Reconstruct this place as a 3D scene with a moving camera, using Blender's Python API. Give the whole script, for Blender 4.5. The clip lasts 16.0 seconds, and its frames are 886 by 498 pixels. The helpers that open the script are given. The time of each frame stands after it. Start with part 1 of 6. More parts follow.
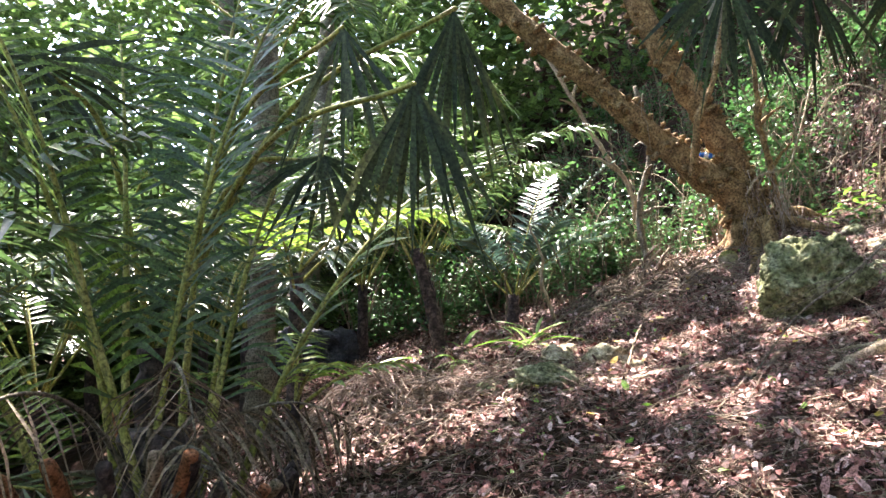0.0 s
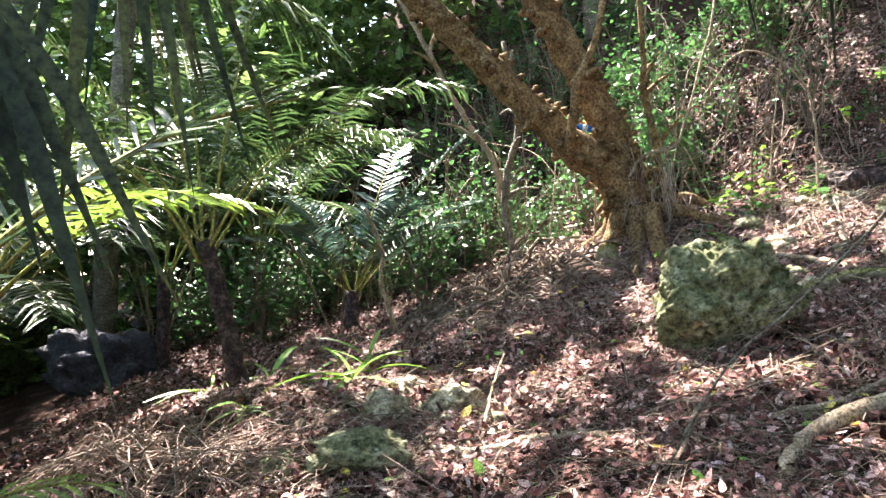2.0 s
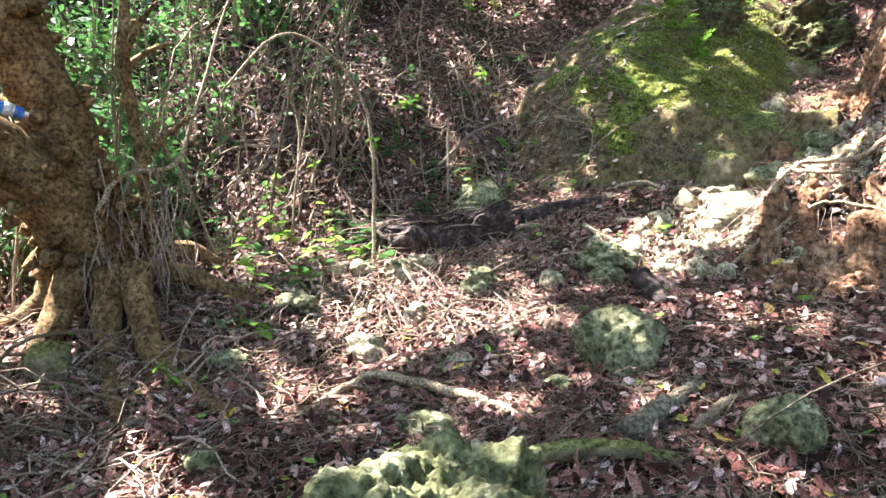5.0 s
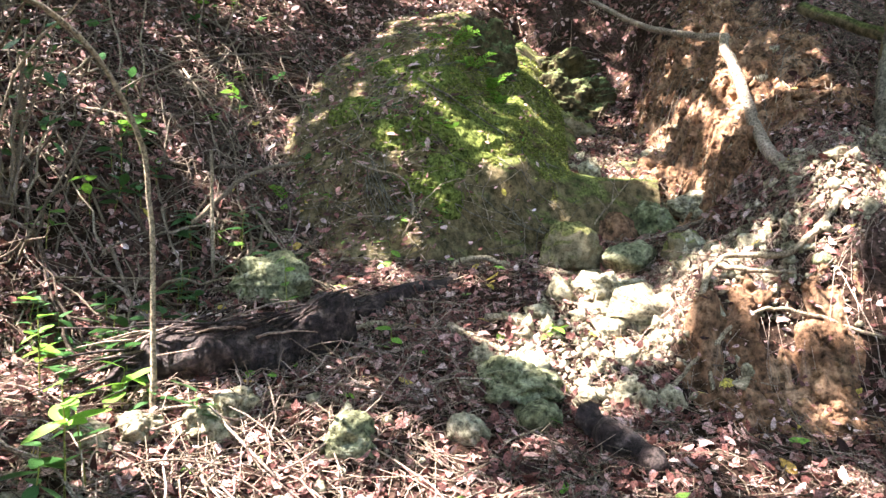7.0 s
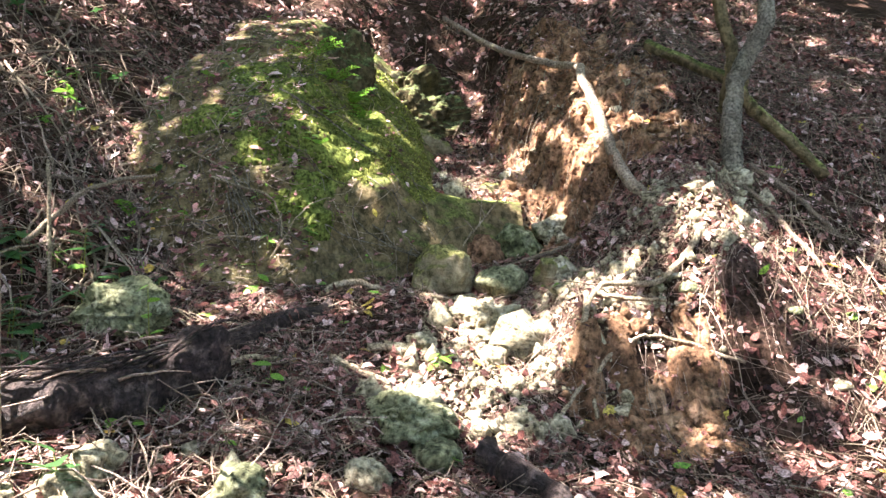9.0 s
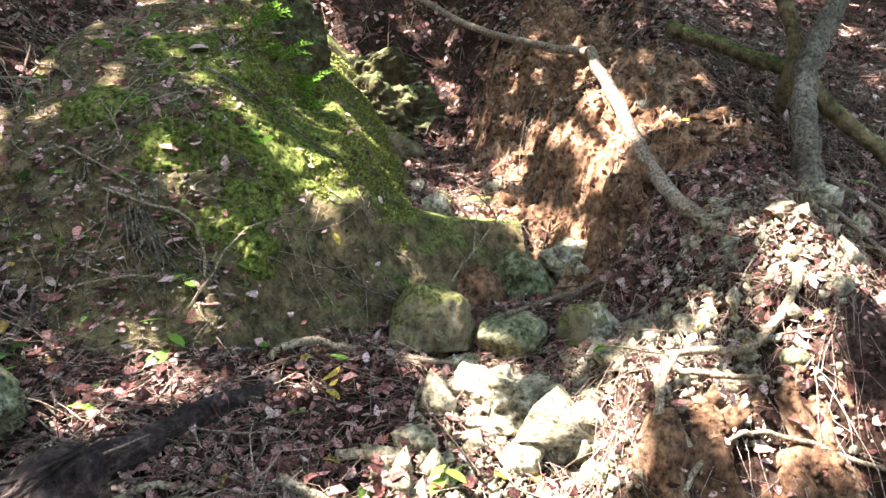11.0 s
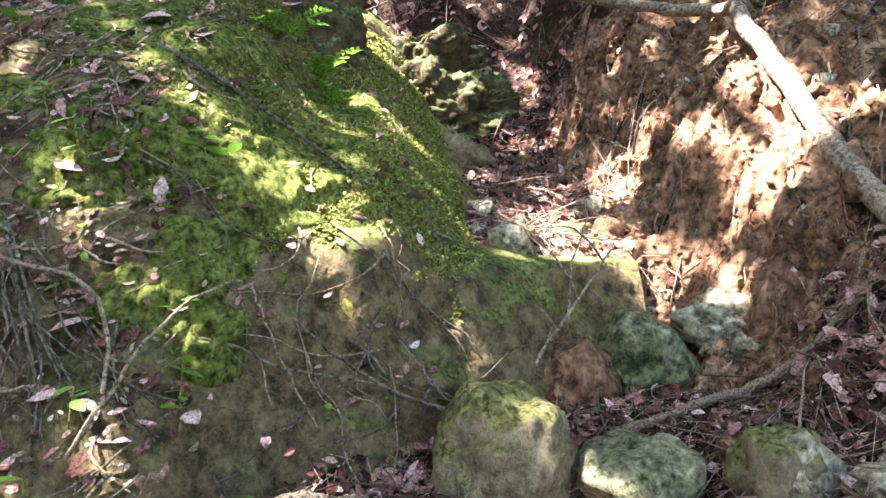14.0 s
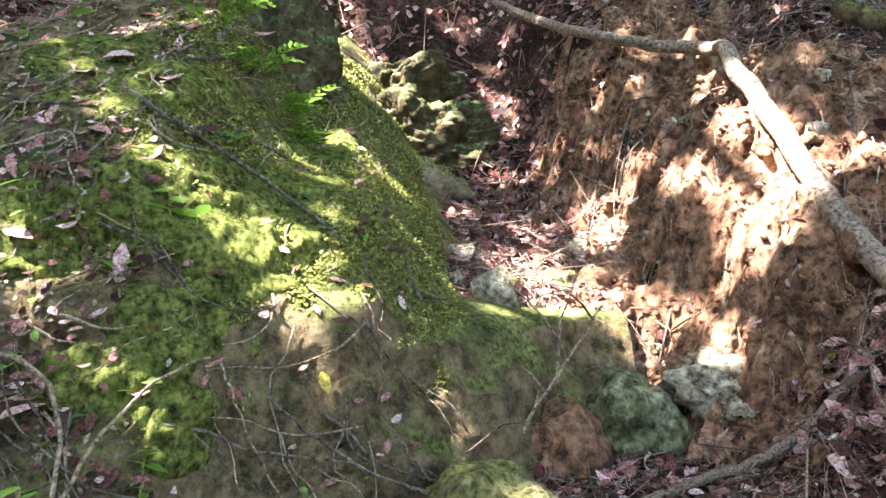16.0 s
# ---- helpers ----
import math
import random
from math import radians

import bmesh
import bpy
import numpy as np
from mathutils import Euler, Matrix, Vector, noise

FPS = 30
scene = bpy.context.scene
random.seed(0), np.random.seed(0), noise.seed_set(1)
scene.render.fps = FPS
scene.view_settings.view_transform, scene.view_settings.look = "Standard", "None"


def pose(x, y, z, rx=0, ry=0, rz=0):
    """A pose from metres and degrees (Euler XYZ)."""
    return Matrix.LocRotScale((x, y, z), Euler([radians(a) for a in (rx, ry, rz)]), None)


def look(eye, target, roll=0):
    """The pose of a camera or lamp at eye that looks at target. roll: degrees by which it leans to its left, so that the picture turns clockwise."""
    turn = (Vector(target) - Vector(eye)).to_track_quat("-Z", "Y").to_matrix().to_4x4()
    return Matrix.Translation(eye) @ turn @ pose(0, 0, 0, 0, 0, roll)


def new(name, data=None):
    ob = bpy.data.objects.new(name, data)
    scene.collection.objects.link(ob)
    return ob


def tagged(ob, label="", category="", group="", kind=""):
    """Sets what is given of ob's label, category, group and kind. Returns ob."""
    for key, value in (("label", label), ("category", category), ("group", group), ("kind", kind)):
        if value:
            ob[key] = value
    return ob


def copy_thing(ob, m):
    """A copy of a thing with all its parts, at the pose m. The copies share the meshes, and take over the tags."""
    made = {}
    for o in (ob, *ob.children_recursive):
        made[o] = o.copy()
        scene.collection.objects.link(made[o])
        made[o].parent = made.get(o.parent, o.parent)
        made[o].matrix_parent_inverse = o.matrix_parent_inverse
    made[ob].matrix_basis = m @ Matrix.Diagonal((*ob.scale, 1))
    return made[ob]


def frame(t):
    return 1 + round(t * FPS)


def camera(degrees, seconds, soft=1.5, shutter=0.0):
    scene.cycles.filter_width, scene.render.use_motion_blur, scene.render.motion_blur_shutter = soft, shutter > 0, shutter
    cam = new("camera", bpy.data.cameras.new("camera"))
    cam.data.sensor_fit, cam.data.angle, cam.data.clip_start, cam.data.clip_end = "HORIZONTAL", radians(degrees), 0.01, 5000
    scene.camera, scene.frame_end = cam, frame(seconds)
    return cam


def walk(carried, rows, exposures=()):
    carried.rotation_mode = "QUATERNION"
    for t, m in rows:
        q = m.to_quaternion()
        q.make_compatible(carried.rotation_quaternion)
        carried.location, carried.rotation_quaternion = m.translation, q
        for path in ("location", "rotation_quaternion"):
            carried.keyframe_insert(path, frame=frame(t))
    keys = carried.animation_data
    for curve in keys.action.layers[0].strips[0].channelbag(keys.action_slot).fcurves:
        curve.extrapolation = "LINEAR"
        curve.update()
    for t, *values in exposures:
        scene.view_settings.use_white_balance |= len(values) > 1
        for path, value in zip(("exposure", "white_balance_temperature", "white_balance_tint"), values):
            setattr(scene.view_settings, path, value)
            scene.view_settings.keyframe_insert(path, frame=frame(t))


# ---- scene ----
cam = camera(61.6, 16.0)
PATH = [
    (0, (0.212, 0.087, 1.486), (0.141, 2.079, 1.653), -0.1),
    (0.5, (0.317, 0.455, 1.585), (0.281, 2.449, 1.74), -0.0),
    (1, (0.358, 0.866, 1.606), (0.383, 2.862, 1.74), 0.0),
    (1.5, (0.518, 1.313, 1.637), (0.662, 3.305, 1.743), 0.1),
    (2, (0.589, 1.761, 1.81), (0.872, 3.739, 1.89), 0.2),
    (2.5, (0.647, 2.268, 1.916), (1.12, 4.21, 1.98), 0.4),
    (3, (0.785, 2.808, 1.968), (1.459, 4.689, 2.036), 0.5),
    (3.5, (0.89, 3.238, 2.004), (1.807, 5.014, 2.079), 0.5),
    (4, (1.013, 3.775, 2.146), (2.186, 5.392, 2.227), 0.5),
    (4.5, (1.195, 4.241, 2.287), (2.587, 5.674, 2.375), 0.8),
    (5, (1.365, 4.544, 2.382), (2.943, 5.77, 2.483), 0.4),
    (5.2, (1.423, 4.713, 2.385), (3.063, 5.853, 2.487), 0.3),
    (7.3, (2.325, 6.42, 2.983), (4.313, 6.59, 3.12), -1.2),
    (7.5, (2.369, 6.464, 3.011), (4.361, 6.568, 3.149), -1.2),
    (8, (2.352, 6.499, 3.031), (4.346, 6.476, 3.176), -1.4),
    (8.5, (2.307, 6.504, 3.037), (4.299, 6.406, 3.184), -1.7),
    (8.7, (2.291, 6.538, 3.019), (4.281, 6.397, 3.163), -1.6),
    (10.8, (3.444, 6.702, 3.268), (5.411, 6.36, 3.394), -1.7),
    (11, (3.517, 6.696, 3.295), (5.48, 6.334, 3.424), -1.6),
    (11.5, (3.873, 6.581, 3.309), (5.829, 6.187, 3.438), -1.7),
    (12, (4.215, 6.527, 3.439), (6.169, 6.123, 3.571), -2.0),
    (12.5, (4.478, 6.591, 3.562), (6.432, 6.185, 3.693), -2.0),
    (13, (4.768, 6.505, 3.635), (6.725, 6.111, 3.77), -2.0),
    (13.5, (5.017, 6.369, 3.666), (6.988, 6.061, 3.808), -2.0),
    (14, (4.752, 6.464, 3.567), (6.74, 6.305, 3.708), -1.9),
    (14.5, (4.601, 6.454, 3.656), (6.595, 6.461, 3.812), -1.8),
    (15, (4.594, 6.488, 3.727), (6.588, 6.495, 3.885), -1.7),
    (15.5, (4.608, 6.559, 3.734), (6.598, 6.436, 3.889), -1.7),
    (16, (4.869, 6.484, 3.74), (6.849, 6.247, 3.89), -1.8),
]
walk(cam, [(t, look(eye, target, roll)) for t, eye, target, roll in PATH],
     [(0, 4.12, 6850, 20), (5, 4.05, 6650, 15), (8, 3.88, 6700, 15), (11, 3.88, 6700, 15), (12.5, 3.97, 6650, 16), (13.5, 4.27, 6550, 18), (16, 4.38, 6500, 20)])

# ---- light ----
SUN = Vector((-0.22, 0.50, 0.84)).normalized()      # the way towards the sun
world = bpy.data.worlds.new("sky")
scene.world = world
world.use_nodes = True
wn = world.node_tree
sky = wn.nodes.new("ShaderNodeTexSky")
sky.sky_type, sky.sun_disc = "NISHITA", False
sky.sun_elevation, sky.sun_rotation = math.asin(SUN.z), math.atan2(SUN.x, SUN.y)
wn.links.new(sky.outputs[0], wn.nodes["Background"].inputs[0])
wn.nodes["Background"].inputs[1].default_value = 0.105
sun = new("sun", bpy.data.lights.new("sun", "SUN"))
sun.data.energy, sun.data.angle, sun.data.color = 3.3, radians(0.6), (1.0, 0.965, 0.90)
sun.matrix_world = look(SUN * 60, (0, 0, 0))
scene.view_settings.exposure = 3.6


# ---- ground shape ----
def smooth(a, b, x):
    u = np.clip((x - a) / (b - a), 0, 1)
    return u * u * (3 - 2 * u)


def lattice(x, y, seed):
    """Smooth value noise from 0 to 1 over the plan."""
    xi, yi = np.floor(x), np.floor(y)
    u, v = x - xi, y - yi
    u, v = u * u * (3 - 2 * u), v * v * (3 - 2 * v)

    def h(a, b):
        s = np.sin(a * 127.1 + b * 311.7 + seed * 74.7) * 43758.5453
        return s - np.floor(s)
    return (h(xi, yi) * (1 - u) + h(xi + 1, yi) * u) * (1 - v) + (h(xi, yi + 1) * (1 - u) + h(xi + 1, yi + 1) * u) * v


def foot_of_hill(y):
    return np.interp(y, [-8, 0, 2, 4, 4.8, 5.5, 6.2, 7.0, 7.6, 8.3, 9.2, 10.5, 12, 16, 22],
                     [3.3, 3.8, 4.3, 4.8, 5.15, 6.1, 6.6, 6.5, 6.3, 5.5, 4.4, 3.2, 2.2, -1.5, -8.0])


def ground(x, y):
    """Height of the bare ground."""
    x, y = np.asarray(x, float), np.asarray(y, float)
    z = np.interp(x, [-40, -14, -6, -2.5, -0.6, 1, 2.5, 4, 5.3, 6.4, 8, 40], [-6, -3, -1.0, 0.0, 0.60, 0.98, 1.34, 1.84, 2.38, 2.92, 3.3, 8])
    z = z + np.where(y < 5.5, 0.12, 0.10) * (np.clip(y, -12, 20) - 5.5)
    d = np.maximum(x - foot_of_hill(y), 0)
    slope = np.interp(y, [0, 4, 5.2, 6.4, 7.5, 9, 12], [0.55, 0.65, 0.88, 1.0, 0.85, 0.75, 0.7])
    hill = slope * (np.sqrt(d * d + 0.09) - 0.3)
    hill = np.where(hill > 9, 9 + (hill - 9) * 0.1, hill)
    z = z + hill
    z = z + 0.28 * np.exp(-((x - 3.0) ** 2 + (y - 9.0) ** 2) / 2.4)      # the mound that the tree stands on
    z = z + 0.15 * np.exp(-((x - 4.1) ** 2 + (y - 8.3) ** 2) / 0.5) + 0.2 * np.exp(-(x ** 2 + (y - 6.8) ** 2) / 0.6)
    z = z - 0.5 * smooth(7.35, 8.1, x) * smooth(4.3, 4.7, y) * (1 - smooth(5.6, 6.0, y))      # the bank eases off above its edge
    z = z - 0.16 * smooth(6.55, 6.9, x) * (1 - smooth(7.6, 8.0, x)) * smooth(4.55, 4.85, y) * (1 - smooth(5.1, 5.35, y))
    z = z + 0.12 * smooth(-1.6, -0.6, x) * (1 - smooth(0.6, 1.3, x)) * smooth(3.0, 4.0, y) * (1 - smooth(6.0, 7.2, y)) + 0.15 * np.exp(-((x + 0.55) ** 2 + (y - 5.35) ** 2) / 0.25)      # the path's outer edge
    # the raised shelf of earth and roots beside the path's end
    z = z + 0.36 * smooth(5.55, 5.78, x) * (1 - smooth(5.95, 6.6, x)) * smooth(4.45, 4.9, y) * (1 - smooth(5.55, 5.85, y))
    # the gully with its two rock steps
    floor = np.interp(x, [6.2, 6.9, 7.34, 7.44, 8.6, 8.8, 9.3, 9.8, 12], [2.88, 3.2, 3.42, 3.72, 4.2, 4.5, 5.0, 5.7, 8.0])
    mid = np.interp(x, [6.5, 7.3, 8.2, 10], [5.85, 5.90, 6.05, 6.05])
    g = (1 - smooth(0.38, 0.85, np.abs(y - mid))) * smooth(6.5, 6.9, x) * (1 - smooth(8.8, 10.2, x))
    z = z * (1 - g) + floor * g
    # lumps
    near = np.exp(-((x - 4) ** 2 + (y - 6) ** 2) / 150)
    z = z + near * (0.10 * (lattice(x * 1.3, y * 1.3, 1) - 0.5) + 0.06 * (lattice(x * 4.1, y * 4.1, 2) - 0.5) + 0.025 * (lattice(x * 13, y * 13, 3) - 0.5))
    return z


def face_x(y, z):
    """How far back the rock outcrop's face lies, at a place along it and a height."""
    y, z = np.asarray(y, float), np.asarray(z, float)
    main = np.interp(z, [2.6, 3.0, 3.4, 3.8, 4.1, 4.5, 5.0, 5.6, 6.4], [6.25, 6.34, 6.50, 6.66, 6.80, 7.22, 7.95, 8.8, 10.0])
    corner = np.interp(z, [2.6, 3.1, 3.5, 3.72, 3.86, 3.95, 4.2, 4.6, 5.0, 5.6], [6.60, 6.70, 6.78, 6.82, 6.86, 6.93, 7.45, 8.15, 8.7, 9.6])
    k = 1 - smooth(6.60, 7.05, y)
    x = main * (1 - k) + corner * k
    turn = 6.52 - 0.27 * (1 - smooth(3.45, 3.95, z))
    low = 1 - smooth(3.66, 3.80, z + 0.05 * (lattice(y * 3, z * 0 + 2, 4) - 0.5))       # the foot runs on as the ledge across the gully
    x = x + (1 - low) * 2.4 * np.maximum(0, turn - y) ** 1.25 + low * 0.52 * np.maximum(0, 6.5 - y) + 0.45 * np.maximum(0, y - 7.45) ** 1.4
    w = z + 0.9 * (x - 6.3)                            # follows the surface where it leans back
    rough = 0.12 * (lattice(y * 2.3, w * 2.0, 5) - 0.5) + 0.07 * (lattice(y * 5 + w * 3, w * 5 - y * 3, 6) - 0.5) + 0.035 * (lattice(y * 11 + w * 8, w * 11 - y * 8, 7) - 0.5) + 0.012 * (lattice(y * 24 - w * 19, w * 24 + y * 19, 8) - 0.5)
    return x + rough
# ---- end of ground shape ----


def gz(x, y):
    return float(ground(x, y))


# ---- materials ----
def material(name, shades, scale=6.0, rough=0.85, bump=0.4, fine=60.0, island=0.0, per_object=0.0, gloss=0.12, through_light=0.0, island_hues=None):
    """Noise over two scales between the given shades; island: how much the shade varies from piece to piece."""
    m = bpy.data.materials.new(name)
    m.use_nodes = True
    nt = m.node_tree
    n, l = nt.nodes, nt.links
    bsdf = n["Principled BSDF"]
    co = n.new("ShaderNodeTexCoord")
    big = n.new("ShaderNodeTexNoise")
    big.inputs["Scale"].default_value, big.inputs["Detail"].default_value, big.inputs["Roughness"].default_value = scale, 8, 0.65
    l.new(co.outputs["Object"], big.inputs["Vector"])
    ramp = n.new("ShaderNodeValToRGB")
    els = ramp.color_ramp.elements
    for i, c in enumerate(shades):
        p = 0.28 + 0.44 * i / max(1, len(shades) - 1)
        e = els[i] if i < 2 else els.new(p)
        e.position, e.color = p, (*c, 1)
    value = big.outputs["Fac"]
    if island or per_object:
        geo = n.new("ShaderNodeNewGeometry") if island else n.new("ShaderNodeObjectInfo")
        mix = n.new("ShaderNodeMix")
        mix.inputs[0].default_value = island or per_object
        l.new(value, mix.inputs[2])
        l.new(geo.outputs["Random Per Island" if island else "Random"], mix.inputs[3])
        value = mix.outputs[0]
        if island:
            els[0].position = 0.0
            for i in range(len(shades)):
                els[i].position = i / max(1, len(shades) - 1)
    l.new(value, ramp.inputs["Fac"])
    small = n.new("ShaderNodeTexNoise")
    small.inputs["Scale"].default_value, small.inputs["Detail"].default_value, small.inputs["Roughness"].default_value = fine, 7, 0.68
    l.new(co.outputs["Object"], small.inputs["Vector"])
    hsv = n.new("ShaderNodeHueSaturation")
    rng = n.new("ShaderNodeMapRange")
    rng.inputs["From Min"].default_value, rng.inputs["From Max"].default_value = 0.36, 0.64
    rng.inputs["To Min"].default_value, rng.inputs["To Max"].default_value = 0.2, 1.65
    l.new(small.outputs["Fac"], rng.inputs["Value"])
    l.new(rng.outputs["Result"], hsv.inputs["Value"])
    l.new(ramp.outputs["Color"], hsv.inputs["Color"])
    l.new(hsv.outputs["Color"], bsdf.inputs["Base Color"])
    bsdf.inputs["Roughness"].default_value = rough
    bsdf.inputs["Specular IOR Level"].default_value = gloss
    if bump:
        b = n.new("ShaderNodeBump")
        b.inputs["Strength"].default_value, b.inputs["Distance"].default_value = bump, 0.02
        add = n.new("ShaderNodeMath")
        add.operation = "ADD"
        l.new(big.outputs["Fac"], add.inputs[0])
        l.new(small.outputs["Fac"], add.inputs[1])
        l.new(add.outputs[0], b.inputs["Height"])
        l.new(b.outputs["Normal"], bsdf.inputs["Normal"])
    if through_light:
        tr = n.new("ShaderNodeBsdfTranslucent")
        ms = n.new("ShaderNodeMixShader")
        ms.inputs[0].default_value = through_light
        l.new(hsv.outputs["Color"], tr.inputs["Color"])
        l.new(bsdf.outputs[0], ms.inputs[1])
        l.new(tr.outputs[0], ms.inputs[2])
        l.new(ms.outputs[0], n["Material Output"].inputs["Surface"])
    return m


SOIL = material("soil", [(0.010, 0.006, 0.005), (0.04, 0.024, 0.018), (0.13, 0.08, 0.065)], 3.0, 0.95, 0.8, 45, gloss=0.04)
EARTH = material("red earth", [(0.05, 0.026, 0.016), (0.23, 0.128, 0.077), (0.46, 0.295, 0.195)], 5.0, 0.95, 1.0, 26, gloss=0.1)
LITTER = material("dead leaves", [(0.010, 0.005, 0.005), (0.05, 0.020, 0.018), (0.18, 0.070, 0.060), (0.38, 0.20, 0.18), (0.66, 0.52, 0.49)], 20, 0.6, 0.3, 120, island=0.85, gloss=0.12)
STRAW = material("dry straw", [(0.12, 0.08, 0.06), (0.26, 0.185, 0.15), (0.46, 0.37, 0.31)], 9, 0.7, 0.2, 120, island=0.7)
TWIG = material("twigs", [(0.07, 0.05, 0.04), (0.16, 0.12, 0.09), (0.34, 0.27, 0.20)], 9, 0.8, 0.3, 150, island=0.8)
ROOT = material("pale root bark", [(0.16, 0.115, 0.075), (0.30, 0.235, 0.165), (0.44, 0.36, 0.26)], 9, 0.8, 0.5, 90)
BARK = material("knobbly brown bark", [(0.07, 0.042, 0.02), (0.20, 0.125, 0.06), (0.36, 0.25, 0.13)], 9, 0.9, 1.0, 45)
GREYBARK = material("grey bark", [(0.06, 0.05, 0.04), (0.15, 0.13, 0.10), (0.29, 0.26, 0.21)], 6, 0.9, 0.8, 60)
DARKBARK = material("dark wet bark", [(0.006, 0.004, 0.005), (0.045, 0.030, 0.030), (0.19, 0.14, 0.125)], 14, 0.7, 1.0, 45, gloss=0.25)
MOSSROCK = material("mossy rock", [(0.03, 0.036, 0.014), (0.085, 0.10, 0.034), (0.17, 0.19, 0.06), (0.31, 0.29, 0.15)], 7.0, 0.95, 1.0, 55, gloss=0.1)


def moss_over(m, low, high, steep, end=0.0):
    """Bare brown rock where the surface is steep, moss elsewhere, with a ragged edge; none further along than end."""
    nt = m.node_tree
    n, l = nt.nodes, nt.links
    bsdf = n["Principled BSDF"]
    was = bsdf.inputs["Base Color"].links[0].from_socket
    geo, sep = n.new("ShaderNodeNewGeometry"), n.new("ShaderNodeSeparateXYZ")
    co, nz, nz2 = n.new("ShaderNodeTexCoord"), n.new("ShaderNodeTexNoise"), n.new("ShaderNodeTexNoise")
    nz.inputs["Scale"].default_value, nz.inputs["Detail"].default_value = 3.5, 8
    nz2.inputs["Scale"].default_value, nz2.inputs["Detail"].default_value, nz2.inputs["Roughness"].default_value = 13.0, 12, 0.82
    l.new(co.outputs["Object"], nz.inputs["Vector"])
    l.new(co.outputs["Object"], nz2.inputs["Vector"])
    l.new(geo.outputs["Normal"], sep.inputs[0])
    add, rng, mix, ramp = n.new("ShaderNodeMath"), n.new("ShaderNodeMapRange"), n.new("ShaderNodeMix"), n.new("ShaderNodeValToRGB")
    add.operation = "MULTIPLY_ADD"
    add.inputs[1].default_value = 1.3
    l.new(nz.outputs["Fac"], add.inputs[0])
    l.new(sep.outputs["Z"], add.inputs[2])
    rng.inputs["From Min"].default_value, rng.inputs["From Max"].default_value = low, high
    l.new(add.outputs[0], rng.inputs["Value"])
    ramp.color_ramp.elements[0].position, ramp.color_ramp.elements[1].position = 0.41, 0.60
    ramp.color_ramp.elements[0].color, ramp.color_ramp.elements[1].color = (*steep[0], 1), (*steep[1], 1)
    l.new(nz2.outputs["Fac"], ramp.inputs["Fac"])
    mix.data_type = "RGBA"
    mask = rng.outputs["Result"]
    if end:
        axes, far, lim, mul = n.new("ShaderNodeSeparateXYZ"), n.new("ShaderNodeMath"), n.new("ShaderNodeMapRange"), n.new("ShaderNodeMath")
        far.operation, mul.operation = "MULTIPLY_ADD", "MULTIPLY"
        far.inputs[1].default_value = 1.6
        l.new(co.outputs["Object"], axes.inputs[0])
        l.new(nz.outputs["Fac"], far.inputs[0])
        l.new(axes.outputs["Y"], far.inputs[2])
        lim.inputs["From Min"].default_value, lim.inputs["From Max"].default_value = end + 0.65, end + 1.05
        lim.inputs["To Min"].default_value, lim.inputs["To Max"].default_value = 1.0, 0.12
        l.new(far.outputs[0], lim.inputs["Value"])
        l.new(mask, mul.inputs[0])
        l.new(lim.outputs["Result"], mul.inputs[1])
        mask = mul.outputs[0]
    l.new(mask, mix.inputs[0])
    l.new(ramp.outputs["Color"], mix.inputs[6])
    l.new(was, mix.inputs[7])
    l.new(mix.outputs[2], bsdf.inputs["Base Color"])


moss_over(MOSSROCK, 0.95, 1.25, ((0.05, 0.043, 0.022), (0.27, 0.205, 0.115)), 7.0)
BOULDER = material("dark grey green limestone", [(0.028, 0.032, 0.014), (0.15, 0.16, 0.082), (0.38, 0.38, 0.26)], 8.0, 0.95, 1.0, 30, gloss=0.1)
DARKMOSS = material("dark mossy rock", [(0.022, 0.028, 0.013), (0.06, 0.078, 0.032), (0.13, 0.155, 0.065), (0.27, 0.27, 0.15)], 7.0, 0.95, 1.0, 55, gloss=0.1)
moss_over(DARKMOSS, 0.8, 1.2, ((0.026, 0.022, 0.012), (0.12, 0.095, 0.05)))
CORAL = material("grey green limestone", [(0.05, 0.055, 0.03), (0.20, 0.205, 0.12), (0.42, 0.41, 0.29)], 9.0, 0.95, 1.0, 40, gloss=0.1)
PALE = material("pale limestone", [(0.14, 0.115, 0.07), (0.36, 0.315, 0.22), (0.58, 0.54, 0.43)], 9.0, 0.95, 1.0, 40, gloss=0.1)
MOSSSTONE = material("yellow green mossy stone", [(0.09, 0.09, 0.035), (0.19, 0.19, 0.07), (0.33, 0.29, 0.16)], 6.0, 0.95, 1.0, 50, gloss=0.1)
moss_over(MOSSSTONE, 0.75, 1.15, ((0.10, 0.085, 0.05), (0.36, 0.31, 0.21)))
LEAF = material("green leaf", [(0.025, 0.075, 0.022), (0.05, 0.14, 0.04), (0.11, 0.23, 0.07)], 12, 0.38, 0.15, 70, island=0.7, gloss=0.5, through_light=0.35)
FRESH = material("fresh green leaf", [(0.10, 0.25, 0.03), (0.17, 0.36, 0.05), (0.28, 0.42, 0.07)], 12, 0.45, 0.15, 70, island=0.5, gloss=0.5, through_light=0.4)
YELLOW = material("yellow leaf", [(0.42, 0.30, 0.05), (0.55, 0.45, 0.09), (0.50, 0.26, 0.06)], 12, 0.5, 0.15, 70, island=0.8, gloss=0.4, through_light=0.3)
PALM = material("palm leaflet", [(0.018, 0.042, 0.014), (0.048, 0.095, 0.03), (0.12, 0.18, 0.06)], 9, 0.36, 0.1, 60, island=0.6, gloss=0.45, through_light=0.3)
